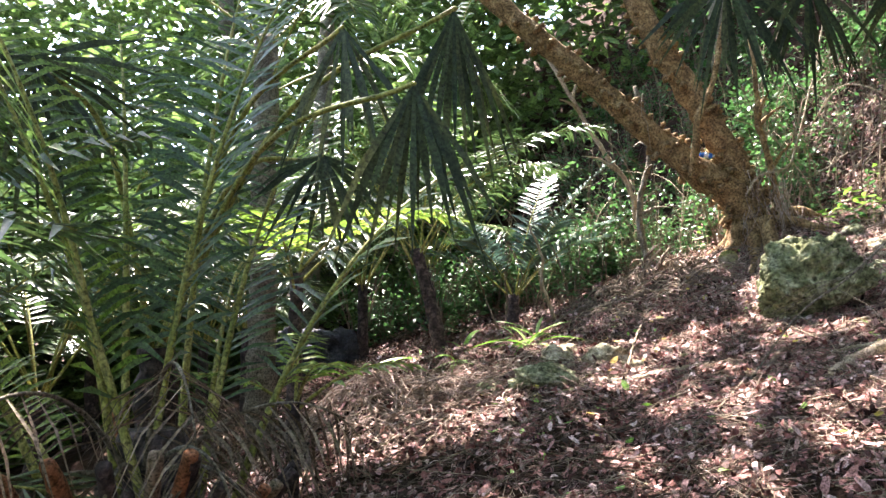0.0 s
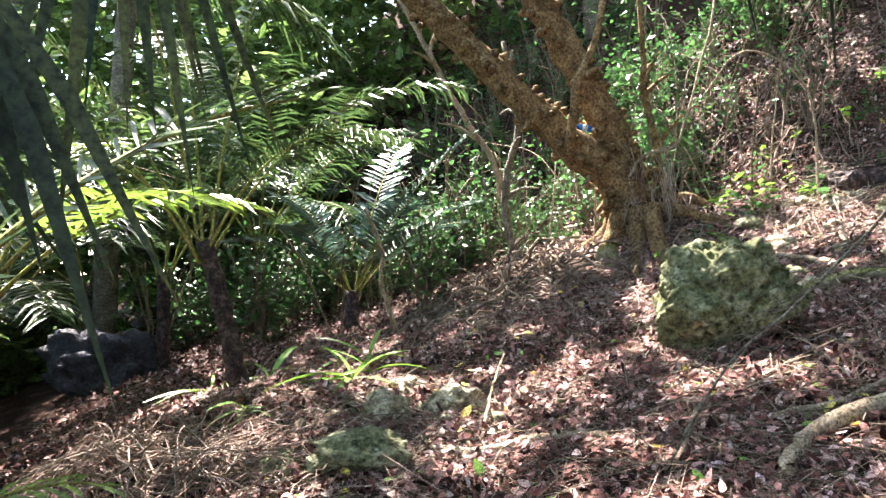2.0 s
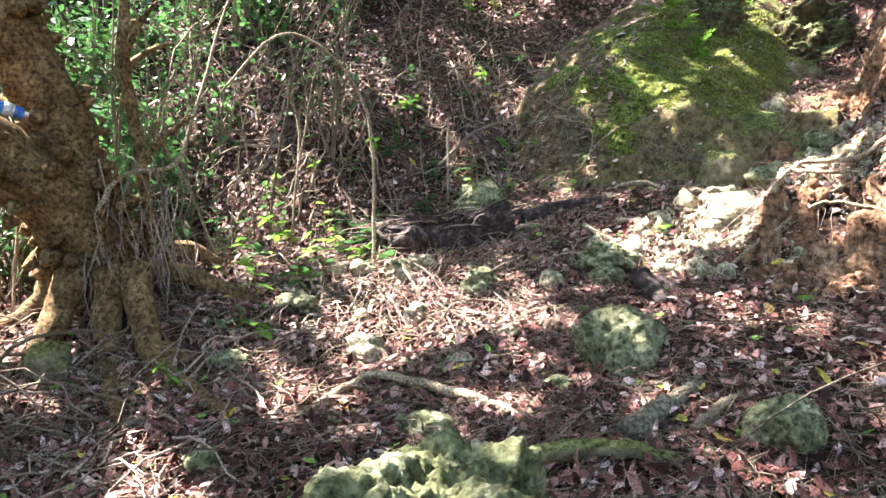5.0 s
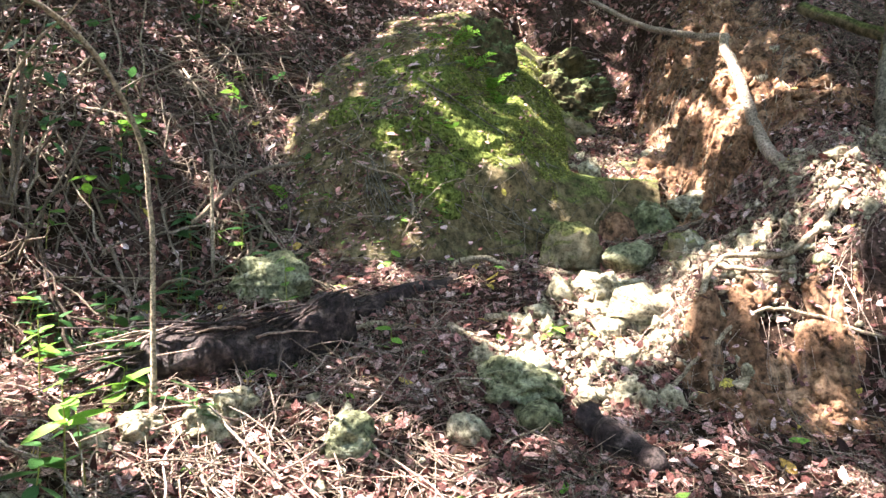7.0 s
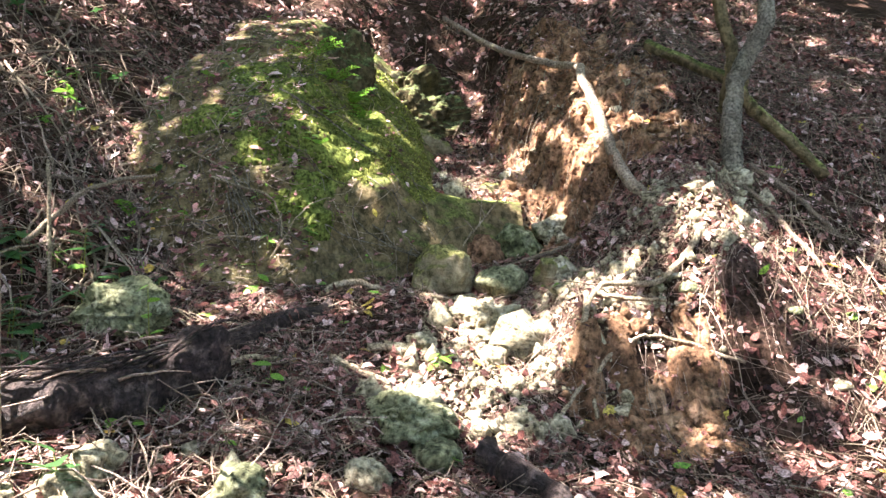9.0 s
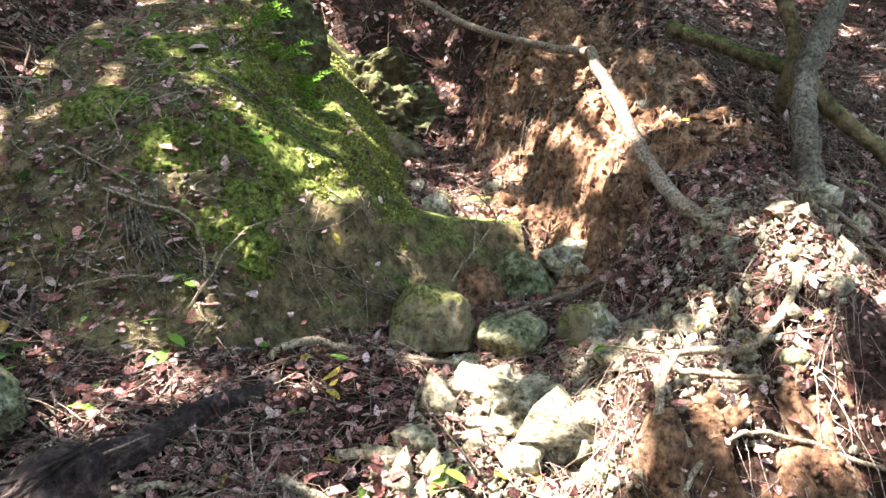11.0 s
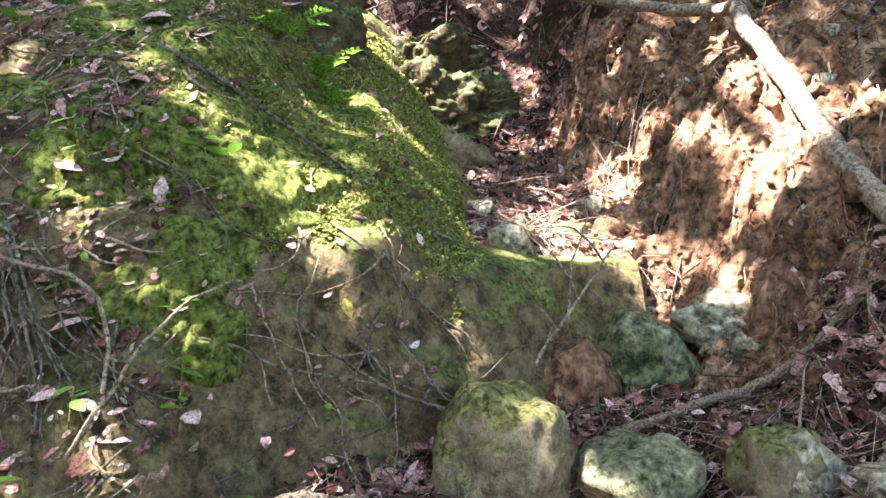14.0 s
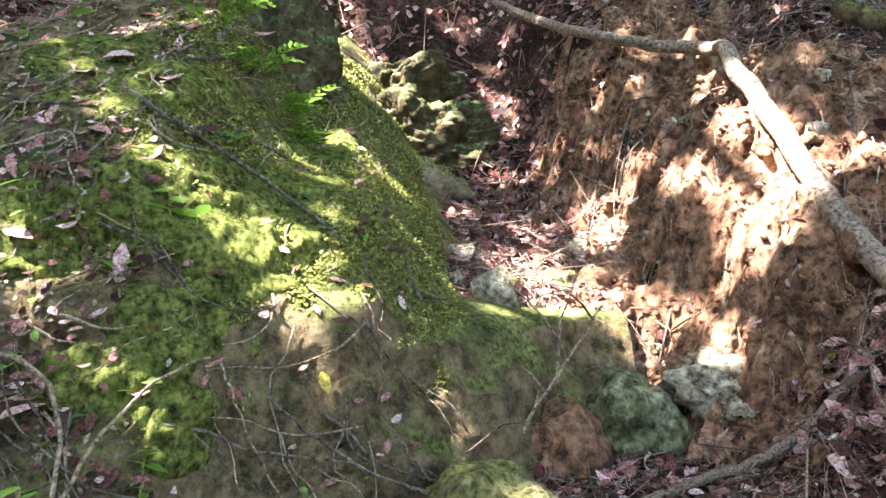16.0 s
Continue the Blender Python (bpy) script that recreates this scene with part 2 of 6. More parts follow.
RACHIS = material("palm stalk", [(0.10, 0.12, 0.03), (0.22, 0.22, 0.06), (0.36, 0.30, 0.12)], 4, 0.5, 0.2, 60)
LIME = material("yellow green palm leaflet", [(0.07, 0.15, 0.02), (0.15, 0.26, 0.04), (0.30, 0.40, 0.07)], 9, 0.4, 0.1, 60, island=0.6, gloss=0.5, through_light=0.4)
BLUEPALM = material("blue green palm leaflet", [(0.03, 0.07, 0.05), (0.06, 0.12, 0.09), (0.12, 0.20, 0.16)], 9, 0.3, 0.1, 60, island=0.6, gloss=0.7, through_light=0.2)
DARKPALM = material("dark fan palm blade", [(0.018, 0.03, 0.012), (0.035, 0.05, 0.018), (0.06, 0.07, 0.025)], 9, 0.45, 0.1, 60, per_object=0.6, gloss=0.3, through_light=0.10)
DEADPALM = material("dead palm leaflet", [(0.07, 0.05, 0.035), (0.16, 0.12, 0.085), (0.28, 0.22, 0.16)], 9, 0.7, 0.2, 80, island=0.7, through_light=0.15)
RUST = material("rusty dry palm stub", [(0.10, 0.04, 0.02), (0.22, 0.09, 0.045), (0.30, 0.16, 0.09)], 9, 0.8, 0.5, 60)
BLUE = material("blue plastic", [(0.02, 0.10, 0.42), (0.04, 0.18, 0.55)], 9, 0.25, 0.0, 60, gloss=0.5)
WHITE = material("white plastic", [(0.55, 0.58, 0.58), (0.75, 0.76, 0.74)], 9, 0.4, 0.0, 60, gloss=0.5)
BRANCH = material("banded pale bark", [(0.13, 0.10, 0.075), (0.27, 0.21, 0.16), (0.40, 0.33, 0.26)], 10, 0.8, 0.5, 70)
REDROOT = material("reddish fine roots", [(0.10, 0.05, 0.03), (0.22, 0.12, 0.08), (0.38, 0.25, 0.18)], 9, 0.85, 0.2, 120, island=0.7)
MOSS = material("bright moss", [(0.045, 0.055, 0.016), (0.12, 0.145, 0.036), (0.25, 0.27, 0.075)], 14, 0.95, 1.0, 48, gloss=0.05)
CANOPY = material("canopy leaf", [(0.03, 0.07, 0.015), (0.06, 0.13, 0.025), (0.10, 0.20, 0.04)], 3, 0.5, 0.0, 20, island=0.7, gloss=0.4, through_light=0.3)

# canopy leaf in lighter greens: sunlight on the far foliage put into the colour
WOODLEAF = material("forest leaf", [(0.05, 0.10, 0.025), (0.11, 0.19, 0.05), (0.20, 0.30, 0.09)], 3, 0.5, 0.0, 20, island=0.7, gloss=0.4, through_light=0.45)


# ---- mesh building ----
class Geo:
    """Points and faces gathered for one mesh."""

    def __init__(self):
        self.v, self.f = [], []

    def add(self, verts, faces):
        k = len(self.v)
        self.v += [tuple(p) for p in verts]
        self.f += [tuple(i + k for i in f) for f in faces]


def mesh_of(name, g, mat, shade=True):
    me = bpy.data.meshes.new(name)
    me.from_pydata(g.v, [], g.f)
    me.materials.append(mat)
    if shade:
        me.shade_smooth()
    return me


def part(name, g, mat, parent=None, label="", shade=True):
    ob = new(name, mesh_of(name, g, mat, shade))
    if parent:
        ob.parent = parent
    if label:
        ob["label"] = label
    return ob


def many(name, verts, faces, mat, shade=True):
    """A mesh of N alike pieces: verts (N, V, 3), faces a list of corner lists of one piece."""
    n, k = verts.shape[:2]
    me = bpy.data.meshes.new(name)
    me.vertices.add(n * k)
    me.vertices.foreach_set("co", verts.reshape(-1).astype(np.float32))
    loop = np.concatenate([np.array(f) for f in faces])
    sizes = np.array([len(f) for f in faces])
    loops = (np.arange(n)[:, None] * k + loop[None]).reshape(-1)
    totals = np.tile(sizes, n)
    starts = np.concatenate([[0], np.cumsum(totals)[:-1]])
    me.loops.add(len(loops))
    me.loops.foreach_set("vertex_index", loops.astype(np.int32))
    me.polygons.add(len(totals))
    me.polygons.foreach_set("loop_start", starts.astype(np.int32))
    me.materials.append(mat)
    me.update(calc_edges=True)
    me.validate()
    if shade:
        me.shade_smooth()
    return new(name, me)


def frames(n, rng, flat):
    """N random turns whose z axes stray from upright by about flat radians."""
    yaw = rng.uniform(0, 2 * np.pi, n)
    tilt, way = np.abs(rng.normal(0, flat, n)), rng.uniform(0, 2 * np.pi, n)
    c, s = np.cos(yaw), np.sin(yaw)
    turn = np.zeros((n, 3, 3))
    turn[:, 0, 0], turn[:, 0, 1], turn[:, 1, 0], turn[:, 1, 1], turn[:, 2, 2] = c, -s, s, c, 1
    ax = np.stack([np.cos(way), np.sin(way), np.zeros(n)], 1)
    ct, st = np.cos(tilt)[:, None, None], np.sin(tilt)[:, None, None]
    k = np.zeros((n, 3, 3))
    k[:, 0, 2], k[:, 1, 2], k[:, 2, 0], k[:, 2, 1] = ax[:, 1], -ax[:, 0], -ax[:, 1], ax[:, 0]
    return (np.eye(3)[None] * ct + st * k + (1 - ct) * ax[:, :, None] * ax[:, None, :]) @ turn


def slope_frames(x, y, rng, flat):
    """The same, leaning with the ground."""
    e = 0.06
    nx, ny = -(ground(x + e, y) - ground(x - e, y)) / (2 * e), -(ground(x, y + e) - ground(x, y - e)) / (2 * e)
    nz = np.stack([nx, ny, np.ones_like(nx)], 1)
    nz /= np.linalg.norm(nz, axis=1)[:, None]
    ux = np.stack([nz[:, 2], np.zeros_like(nx), -nz[:, 0]], 1)
    ux /= np.linalg.norm(ux, axis=1)[:, None]
    uy = np.cross(nz, ux)
    return np.stack([ux, uy, nz], 2) @ frames(len(x), rng, flat)


def leaf_shapes(n, length, width, curl, rng):
    """N leaves, eight points each: stem end at the origin, lying along y, curled up at the sides and bent along."""
    le = length * rng.uniform(0.6, 1.35, n)
    wi = width * rng.uniform(0.6, 1.3, n)
    cu, be = rng.normal(0, curl, n), rng.normal(0, curl, n)
    ys = np.array([0, 0.28, 0.68, 1.0])
    ws = np.array([0.10, 0.42, 0.36, 0.03])
    v = np.zeros((n, 8, 3))
    order = [(0, -1, 0), (1, -1, 1), (2, -1, 2), (3, -1, 3), (4, 1, 3), (5, 1, 2), (6, 1, 1), (7, 1, 0)]
    for i, side, k in order:
        v[:, i, 0] = side * ws[k] * wi
        v[:, i, 1] = ys[k] * le
        v[:, i, 2] = np.abs(ws[k]) * wi * cu * 1.2 + le * be * (ys[k] - 0.5) ** 2
    return v


LEAF_QUADS = [(0, 1, 6, 7), (1, 2, 5, 6), (2, 3, 4, 5)]


def tube(g, pts, radii, sides=6, rough=0.0, seed=0):
    """A tapered, bent tube through pts; rough: relief as a share of the radius."""
    pts = [Vector(p) for p in pts]
    n = len(pts)
    if not hasattr(radii, "__len__"):
        radii = [radii] * n
    side = None
    rings, base = [], len(g.v)
    for i, p in enumerate(pts):
        d = (pts[min(i + 1, n - 1)] - pts[max(i - 1, 0)]).normalized()
        if side is None:
            side = d.cross(Vector((0.3, 0.2, 1)) if abs(d.z) < 0.9 else Vector((1, 0, 0)))
        side = (side - d * side.dot(d)).normalized()
        up = d.cross(side)
        for k in range(sides):
            a = 2 * math.pi * k / sides
            way = side * math.cos(a) + up * math.sin(a)
            r = radii[i]
            if rough:
                q = (p + way * r) * (1.6 / max(r, 0.05) ** 0.5) + Vector((seed, 0, 0))
                r *= 1 + rough * (noise.noise(q) + 0.5 * noise.noise(q * 2.7))
            g.v.append(tuple(p + way * r))
    for i in range(n - 1):
        for k in range(sides):
            a, b = base + i * sides + k, base + i * sides + (k + 1) % sides
            g.f.append((a, b, b + sides, a + sides))
    g.f.append(tuple(base + k for k in reversed(range(sides))))
    g.f.append(tuple(base + (n - 1) * sides + k for k in range(sides)))


def curve(points, n=16, wobble=0.0, seed=0):
    """A smooth line through the points (Catmull-Rom), n steps, with a little wobble."""
    p = [Vector(q) for q in points]
    p = [p[0] * 2 - p[1]] + p + [p[-1] * 2 - p[-2]]
    out = []
    spans = len(p) - 3
    for i in range(n + 1):
        u = spans * i / n
        k = min(int(u), spans - 1)
        t = u - k
        a, b, c, d = p[k:k + 4]
        q = 0.5 * (2 * b + (c - a) * t + (2 * a - 5 * b + 4 * c - d) * t * t + (3 * b - a - 3 * c + d) * t ** 3)
        if wobble:
            q = q + wobble * noise.noise_vector(Vector((i * 0.6, seed * 7.1, 3.3)))
        out.append(q)
    return out


def taper(n, a, b):
    return [a + (b - a) * i / (n - 1) for i in range(n)]


def rock_geo(size, seed, sub=4, lump=0.3, pits=0.0, pit_scale=6.0, boxy=False):
    """A worn stone about size across, standing on z = 0."""
    bm = bmesh.new()
    bmesh.ops.create_icosphere(bm, subdivisions=sub, radius=1)
    g = Geo()
    off = Vector((seed * 3.7, seed * 1.3, seed * 5.1))
    low = 0
    for v in bm.verts:
        p = v.co.copy()
        if boxy:
            p = p / (p.x ** 4 + p.y ** 4 + p.z ** 4) ** (1 / 4)
        r = 1 + lump * noise.noise(p * 1.1 + off) + lump * 0.55 * noise.noise(p * 2.4 + off) + lump * 0.25 * noise.noise(p * 5.5 + off)
        r += lump * (0.16 * noise.noise(p * 11 + off) + 0.09 * noise.noise(p * 23 + off) + 0.05 * noise.noise(p * 47 + off))
        if pits:
            d = noise.voronoi(p * pit_scale + off)[0]
            r -= pits * max(0.0, 0.45 - d[0]) * 2.0
            d = noise.voronoi(p * pit_scale * 2.3 + off)[0]
            r -= pits * 0.55 * max(0.0, 0.45 - d[0]) * 2.0
            d = noise.voronoi(p * pit_scale * 5 + off)[0]
            r -= pits * 0.25 * max(0.0, 0.45 - d[0]) * 2.0
        q = Vector((p.x * size[0], p.y * size[1], p.z * size[2])) * r * 0.5
        if q.z < -size[2] * 0.30:
            q.z = -size[2] * 0.30 + (q.z + size[2] * 0.30) * 0.25
        v.co = q
        low = min(low, q.z)
    g.v = [(v.co.x, v.co.y, v.co.z - low) for v in bm.verts]
    g.f = [tuple(v.index for v in f.verts) for f in bm.faces]
    bm.free()
    return g


def on_ground(ob, x, y, sink=0.0, turn=0.0, tilt=(0, 0)):
    ob.matrix_world = pose(x, y, gz(x, y) - sink, tilt[0], tilt[1], turn)
    return ob


def rock(x, y, size, seed, mat, label, turn=0.0, sink=0.05, sub=4, lump=0.3, pits=0.0, pit_scale=6.0, tilt=(0, 0), name="rock", group="", boxy=False):
    ob = part(name, rock_geo(size, seed, sub, lump, pits, pit_scale, boxy), mat)
    on_ground(ob, x, y, sink, turn, tilt)
    return tagged(ob, label, "rock", group)


# ---- the ground ----
def sheet(name, xs, ys, mat):
    X, Y = np.meshgrid(xs, ys)
    Z = ground(X, Y)
    me = bpy.data.meshes.new(name)
    nx, ny = len(xs), len(ys)
    co = np.stack([X, Y, Z], 2).reshape(-1, 3)
    i = (np.arange(ny - 1)[:, None] * nx + np.arange(nx - 1)[None]).reshape(-1)
    quads = np.stack([i, i + 1, i + 1 + nx, i + nx], 1)
    me.from_pydata(co.tolist(), [], quads.tolist())
    me.materials.append(mat)
    me.shade_smooth()
    return new(name, me)


def graded(a, b, c, d, fine):
    """Steps that are fine from b to c and widen to a and d."""
    mid = np.arange(b, c, fine)
    lo = b - (b - a) * (np.linspace(1, 0, 30, endpoint=False)) ** 2
    hi = c + (d - c) * (np.linspace(0, 1, 30)) ** 2
    return np.concatenate([lo, mid, hi])


tagged(sheet("ground", graded(-300, -3, 10.5, 300, 0.05), graded(-300, -1, 13, 300, 0.05), SOIL), "brown forest soil under leaf litter on a hillside", "ground", kind="structure")


# ---- the rock outcrop ----
def outcrop():
    """The mossy rock face at the foot of the hill, between the slope and the gully."""
    g = Geo()
    ys, zs = np.linspace(5.56, 8.7, 245), np.linspace(2.6, 6.2, 280)
    Y, Z = np.meshgrid(ys, zs)
    X = face_x(Y, Z)
    back = np.maximum(0, Z - 5.2)
    g.v = np.stack([X, Y, Z - 0.35 * back ** 2], 2).reshape(-1, 3).tolist()
    nu = len(ys)
    for j in range(len(zs) - 1):
        for i in range(nu - 1):
            a = j * nu + i
            g.f.append((a, a + nu, a + nu + 1, a + 1))
    return g


OUTCROP = tagged(new("rock_outcrop"), "large weathered rock face covered in green moss", "rock outcrop")
part("rock_face", outcrop(), MOSSROCK, OUTCROP)


def moss_pad(y, z, ry, rz, seed):
    """A cushion of moss with a ragged edge, lying on the face."""
    ys, zs = np.linspace(y - ry, y + ry, 56), np.linspace(z - rz, z + rz, 56)
    Y, Z = np.meshgrid(ys, zs)
    d = np.hypot((Y - y) / ry, (Z - z) / rz) + 0.55 * (lattice(Y * 9 + Z * 4, Z * 9 - Y * 4, seed) - 0.5) + 0.35 * (lattice(Y * 25, Z * 25, seed + 1) - 0.5)
    t = (1 - smooth(0.45, 0.8, d)) * (0.014 + 0.022 * lattice(Y * 30 + Z * 9, Z * 30 - Y * 9, seed + 2)) - 0.008
    g = Geo()
    g.v = np.stack([face_x(Y, Z) - t, Y, Z + 0.5 * t], 2).reshape(-1, 3).tolist()
    g.f = [(j * 56 + i, j * 56 + 56 + i, j * 56 + 57 + i, j * 56 + i + 1) for j in range(55) for i in range(55) if max(t[j, i], t[j + 1, i], t[j, i + 1], t[j + 1, i + 1]) > -0.007]
    return part("moss_pad", g, MOSS, OUTCROP, "bright green moss cushion")


for i, (y, z, ry, rz) in enumerate(((6.78, 3.92, 0.26, 0.20), (6.98, 4.05, 0.34, 0.26), (6.70, 4.12, 0.28, 0.2), (6.92, 3.66, 0.2, 0.22), (7.25, 3.95, 0.22, 0.18), (7.05, 4.4, 0.36, 0.22), (6.6, 4.35, 0.25, 0.2), (7.1, 3.62, 0.16, 0.12), (7.55, 4.15, 0.25, 0.18), (6.86, 3.5, 0.14, 0.16), (7.3, 4.6, 0.3, 0.2))):
    moss_pad(y, z, ry, rz, 50 + 3 * i)


def moss_tufts(n, seed):
    """Tiny upright shoots of moss in patches over the lit part of the face."""
    rng = np.random.default_rng(seed)
    y, z = rng.uniform(6.15, 7.6, n), rng.uniform(3.45, 5.1, n)
    k = lattice(y * 4 + z, z * 4 - y, 81) * 0.5 + lattice(y * 13, z * 13, 82) * 0.5 - 0.45 * smooth(6.85, 7.4, y) - 0.3 * (1 - smooth(3.5, 3.85, z)) > rng.uniform(0.22, 0.62, n)
    y, z = y[k], z[k]
    x = face_x(y, z)
    e = 0.02
    slope = (face_x(y, z + e) - face_x(y, z - e)) / (2 * e)
    flat = smooth(0.15, 0.6, slope) > rng.uniform(0, 1, len(y))
    x, y, z = x[flat], y[flat], z[flat]
    lean = np.array([[0.8, 0, -0.6], [0, 1, 0], [0.6, 0, 0.8]])
    v = np.einsum("nij,nkj->nki", np.einsum("ij,njk->nik", lean, frames(len(y), rng, 0.8)), leaf_shapes(len(y), 0.015, 0.009, 0.4, rng)) + np.stack([x - 0.004, y, z], 1)[:, None]
    ob = many("moss_tufts", v, LEAF_QUADS, TUFT)
    return tagged(ob, "short green moss shoots covering the rock", "moss", kind="stuff")


TUFT = material("moss shoots", [(0.045, 0.052, 0.014), (0.125, 0.142, 0.034), (0.22, 0.235, 0.06), (0.36, 0.36, 0.12)], 14, 0.9, 0.0, 60, island=0.75, gloss=0.05, through_light=0.2)
moss_tufts(120000, 83)


# ---- litter ----
def scatter(n, rng, box, keep=None):
    x, y = rng.uniform(box[0], box[1], n), rng.uniform(box[2], box[3], n)
    if keep is not None:
        k = keep(x, y) > rng.uniform(0, 1, n)
        x, y = x[k], y[k]
    return x, y


def lay(shapes, x, y, rng, flat, lift):
    m = slope_frames(x, y, rng, flat)
    v = np.einsum("nij,nkj->nki", m, shapes)
    v[:, :, 0] += x[:, None]
    v[:, :, 1] += y[:, None]
    v[:, :, 2] += (ground(x, y) + lift)[:, None]
    return v


rng = np.random.default_rng(5)
WALKED = (-2.0, 9.0, 0.0, 12.0)


def litter_density(x, y):
    near = np.exp(-np.maximum(0, np.hypot(x - 4.2, y - 6) - 4.0) / 2.5) * (1 - 0.5 * smooth(6.1, 6.6, x) * smooth(7.2, 7.8, y))
    steep = 1 - 0.93 * smooth(6.6, 7.0, x) * (1 - smooth(5.3, 5.6, y)) * smooth(4.5, 4.8, y)
    steep = steep * (1 - 0.6 * (1 - smooth(0.7, 1.0, np.hypot((0.9 * (x - 5.95) + 0.43 * (y - 5.5)) / 0.44, (0.43 * (x - 5.95) - 0.9 * (y - 5.5)) / 1.15))))
    return near * steep * (0.35 + 0.65 * smooth(0.3, 0.6, lattice(x * 2.2, y * 2.2, 9)))


x, y = scatter(260000, rng, WALKED, litter_density)
tagged(many("leaf_litter", lay(leaf_shapes(len(x), 0.054, 0.033, 0.5, rng), x, y, rng, 0.7, rng.uniform(0.004, 0.045, len(x))), LEAF_QUADS, LITTER),
       "brown and greyish dead leaves covering the ground", "leaf litter", kind="stuff")


def sticks(n, length, radius, rng):
    """N thin bent sticks of three sides and three joints."""
    le = length * rng.lognormal(0, 0.5, n)
    ra = radius * rng.uniform(0.5, 1.6, n)
    v = np.zeros((n, 9, 3))
    bx, bz = rng.normal(0, 0.10, n) * le, np.abs(rng.normal(0, 0.05, n)) * le
    for j, (t, w) in enumerate(((-0.5, 1.0), (0.0, 0.8), (0.5, 0.35))):
        for k in range(3):
            a = 2 * math.pi * k / 3
            v[:, j * 3 + k, 0] = ra * w * math.cos(a) + (bx if j == 1 else 0)
            v[:, j * 3 + k, 1] = le * t
            v[:, j * 3 + k, 2] = ra * w * math.sin(a) + (bz if j == 1 else 0)
    return v


STICK_QUADS = [(j * 3 + k, j * 3 + (k + 1) % 3, j * 3 + 3 + (k + 1) % 3, j * 3 + 3 + k) for j in (0, 1) for k in range(3)]
x, y = scatter(64000, rng, WALKED, litter_density)
tagged(many("twig_litter", lay(sticks(len(x), 0.22, 0.0028, rng), x, y, rng, 0.22, rng.uniform(0.005, 0.04, len(x))), STICK_QUADS, TWIG),
       "fine dry twigs strewn over the forest floor", "twig litter", kind="stuff")


x, y = scatter(190000, rng, (0.0, 8.2, 3.0, 9.5), litter_density)
tagged(many("leaf_crumbs", lay(leaf_shapes(len(x), 0.026, 0.016, 0.5, rng), x, y, rng, 0.7, rng.uniform(0.002, 0.03, len(x))), LEAF_QUADS, LITTER),
       "crumbled dead leaf scraps among the litter", "leaf litter", kind="stuff")
x, y = scatter(40000, rng, (0.0, 8.2, 3.0, 9.5), litter_density)
tagged(many("straw_litter", lay(sticks(len(x), 0.13, 0.0016, rng), x, y, rng, 0.3, rng.uniform(0.008, 0.04, len(x))), STICK_QUADS, STRAW),
       "short dry straws strewn over the litter", "straw litter", kind="stuff")


def upper_density(x, y):
    return 0.9 * (1 - 0.5 * smooth(7.2, 7.8, y)) * smooth(7.0, 7.6, x) * (0.3 + 0.7 * lattice(x * 2, y * 2, 14)) * (1 - 0.93 * (1 - smooth(5.3, 5.6, y)) * smooth(4.5, 4.8, y) * (1 - smooth(8.4, 8.8, x)))


x, y = scatter(42000, rng, (7.0, 11.5, 2.0, 9.5), upper_density)
tagged(many("leaf_litter", lay(leaf_shapes(len(x), 0.06, 0.038, 0.4, rng), x, y, rng, 0.6, rng.uniform(0.004, 0.04, len(x))), LEAF_QUADS, LITTER),
       "brown dead leaves on the upper slope", "leaf litter", kind="stuff")
x, y = scatter(9000, rng, (6.5, 11.5, 2.0, 11.0), upper_density)
tagged(many("twig_litter", lay(sticks(len(x), 0.3, 0.003, rng), x, y, rng, 0.35, rng.uniform(0.01, 0.07, len(x))), STICK_QUADS, TWIG),
       "dry twigs on the upper slope", "twig litter", kind="stuff")


# ---- vegetation ----
def thing(name, label, category, at, turn=0.0, group=""):
    ob = new(name)
    ob.empty_display_size = 0.1
    ob.matrix_world = pose(*at, 0, 0, turn)
    return tagged(ob, label, category, group)


def blade(g, base, way, length, width, droop, side):
    """One long leaflet: two lengths folded along the middle, bending down."""
    way, side = way.normalized(), side.normalized()
    mid = base + way * length * 0.5 + Vector((0, 0, -droop * length * 0.18))
    tip = base + way * length * 0.92 + Vector((0, 0, -droop * length * 0.62))
    keel = Vector((0, 0, -width * 0.25))
    w = side * width * 0.5
    k = len(g.v)
    g.v += [tuple(p) for p in (base - w * 0.35, base + keel * 0.4, base + w * 0.35, mid - w, mid + keel, mid + w, tip)]
    g.f += [(k, k + 1, k + 4, k + 3), (k + 1, k + 2, k + 5, k + 4), (k + 3, k + 4, k + 6), (k + 4, k + 5, k + 6)]


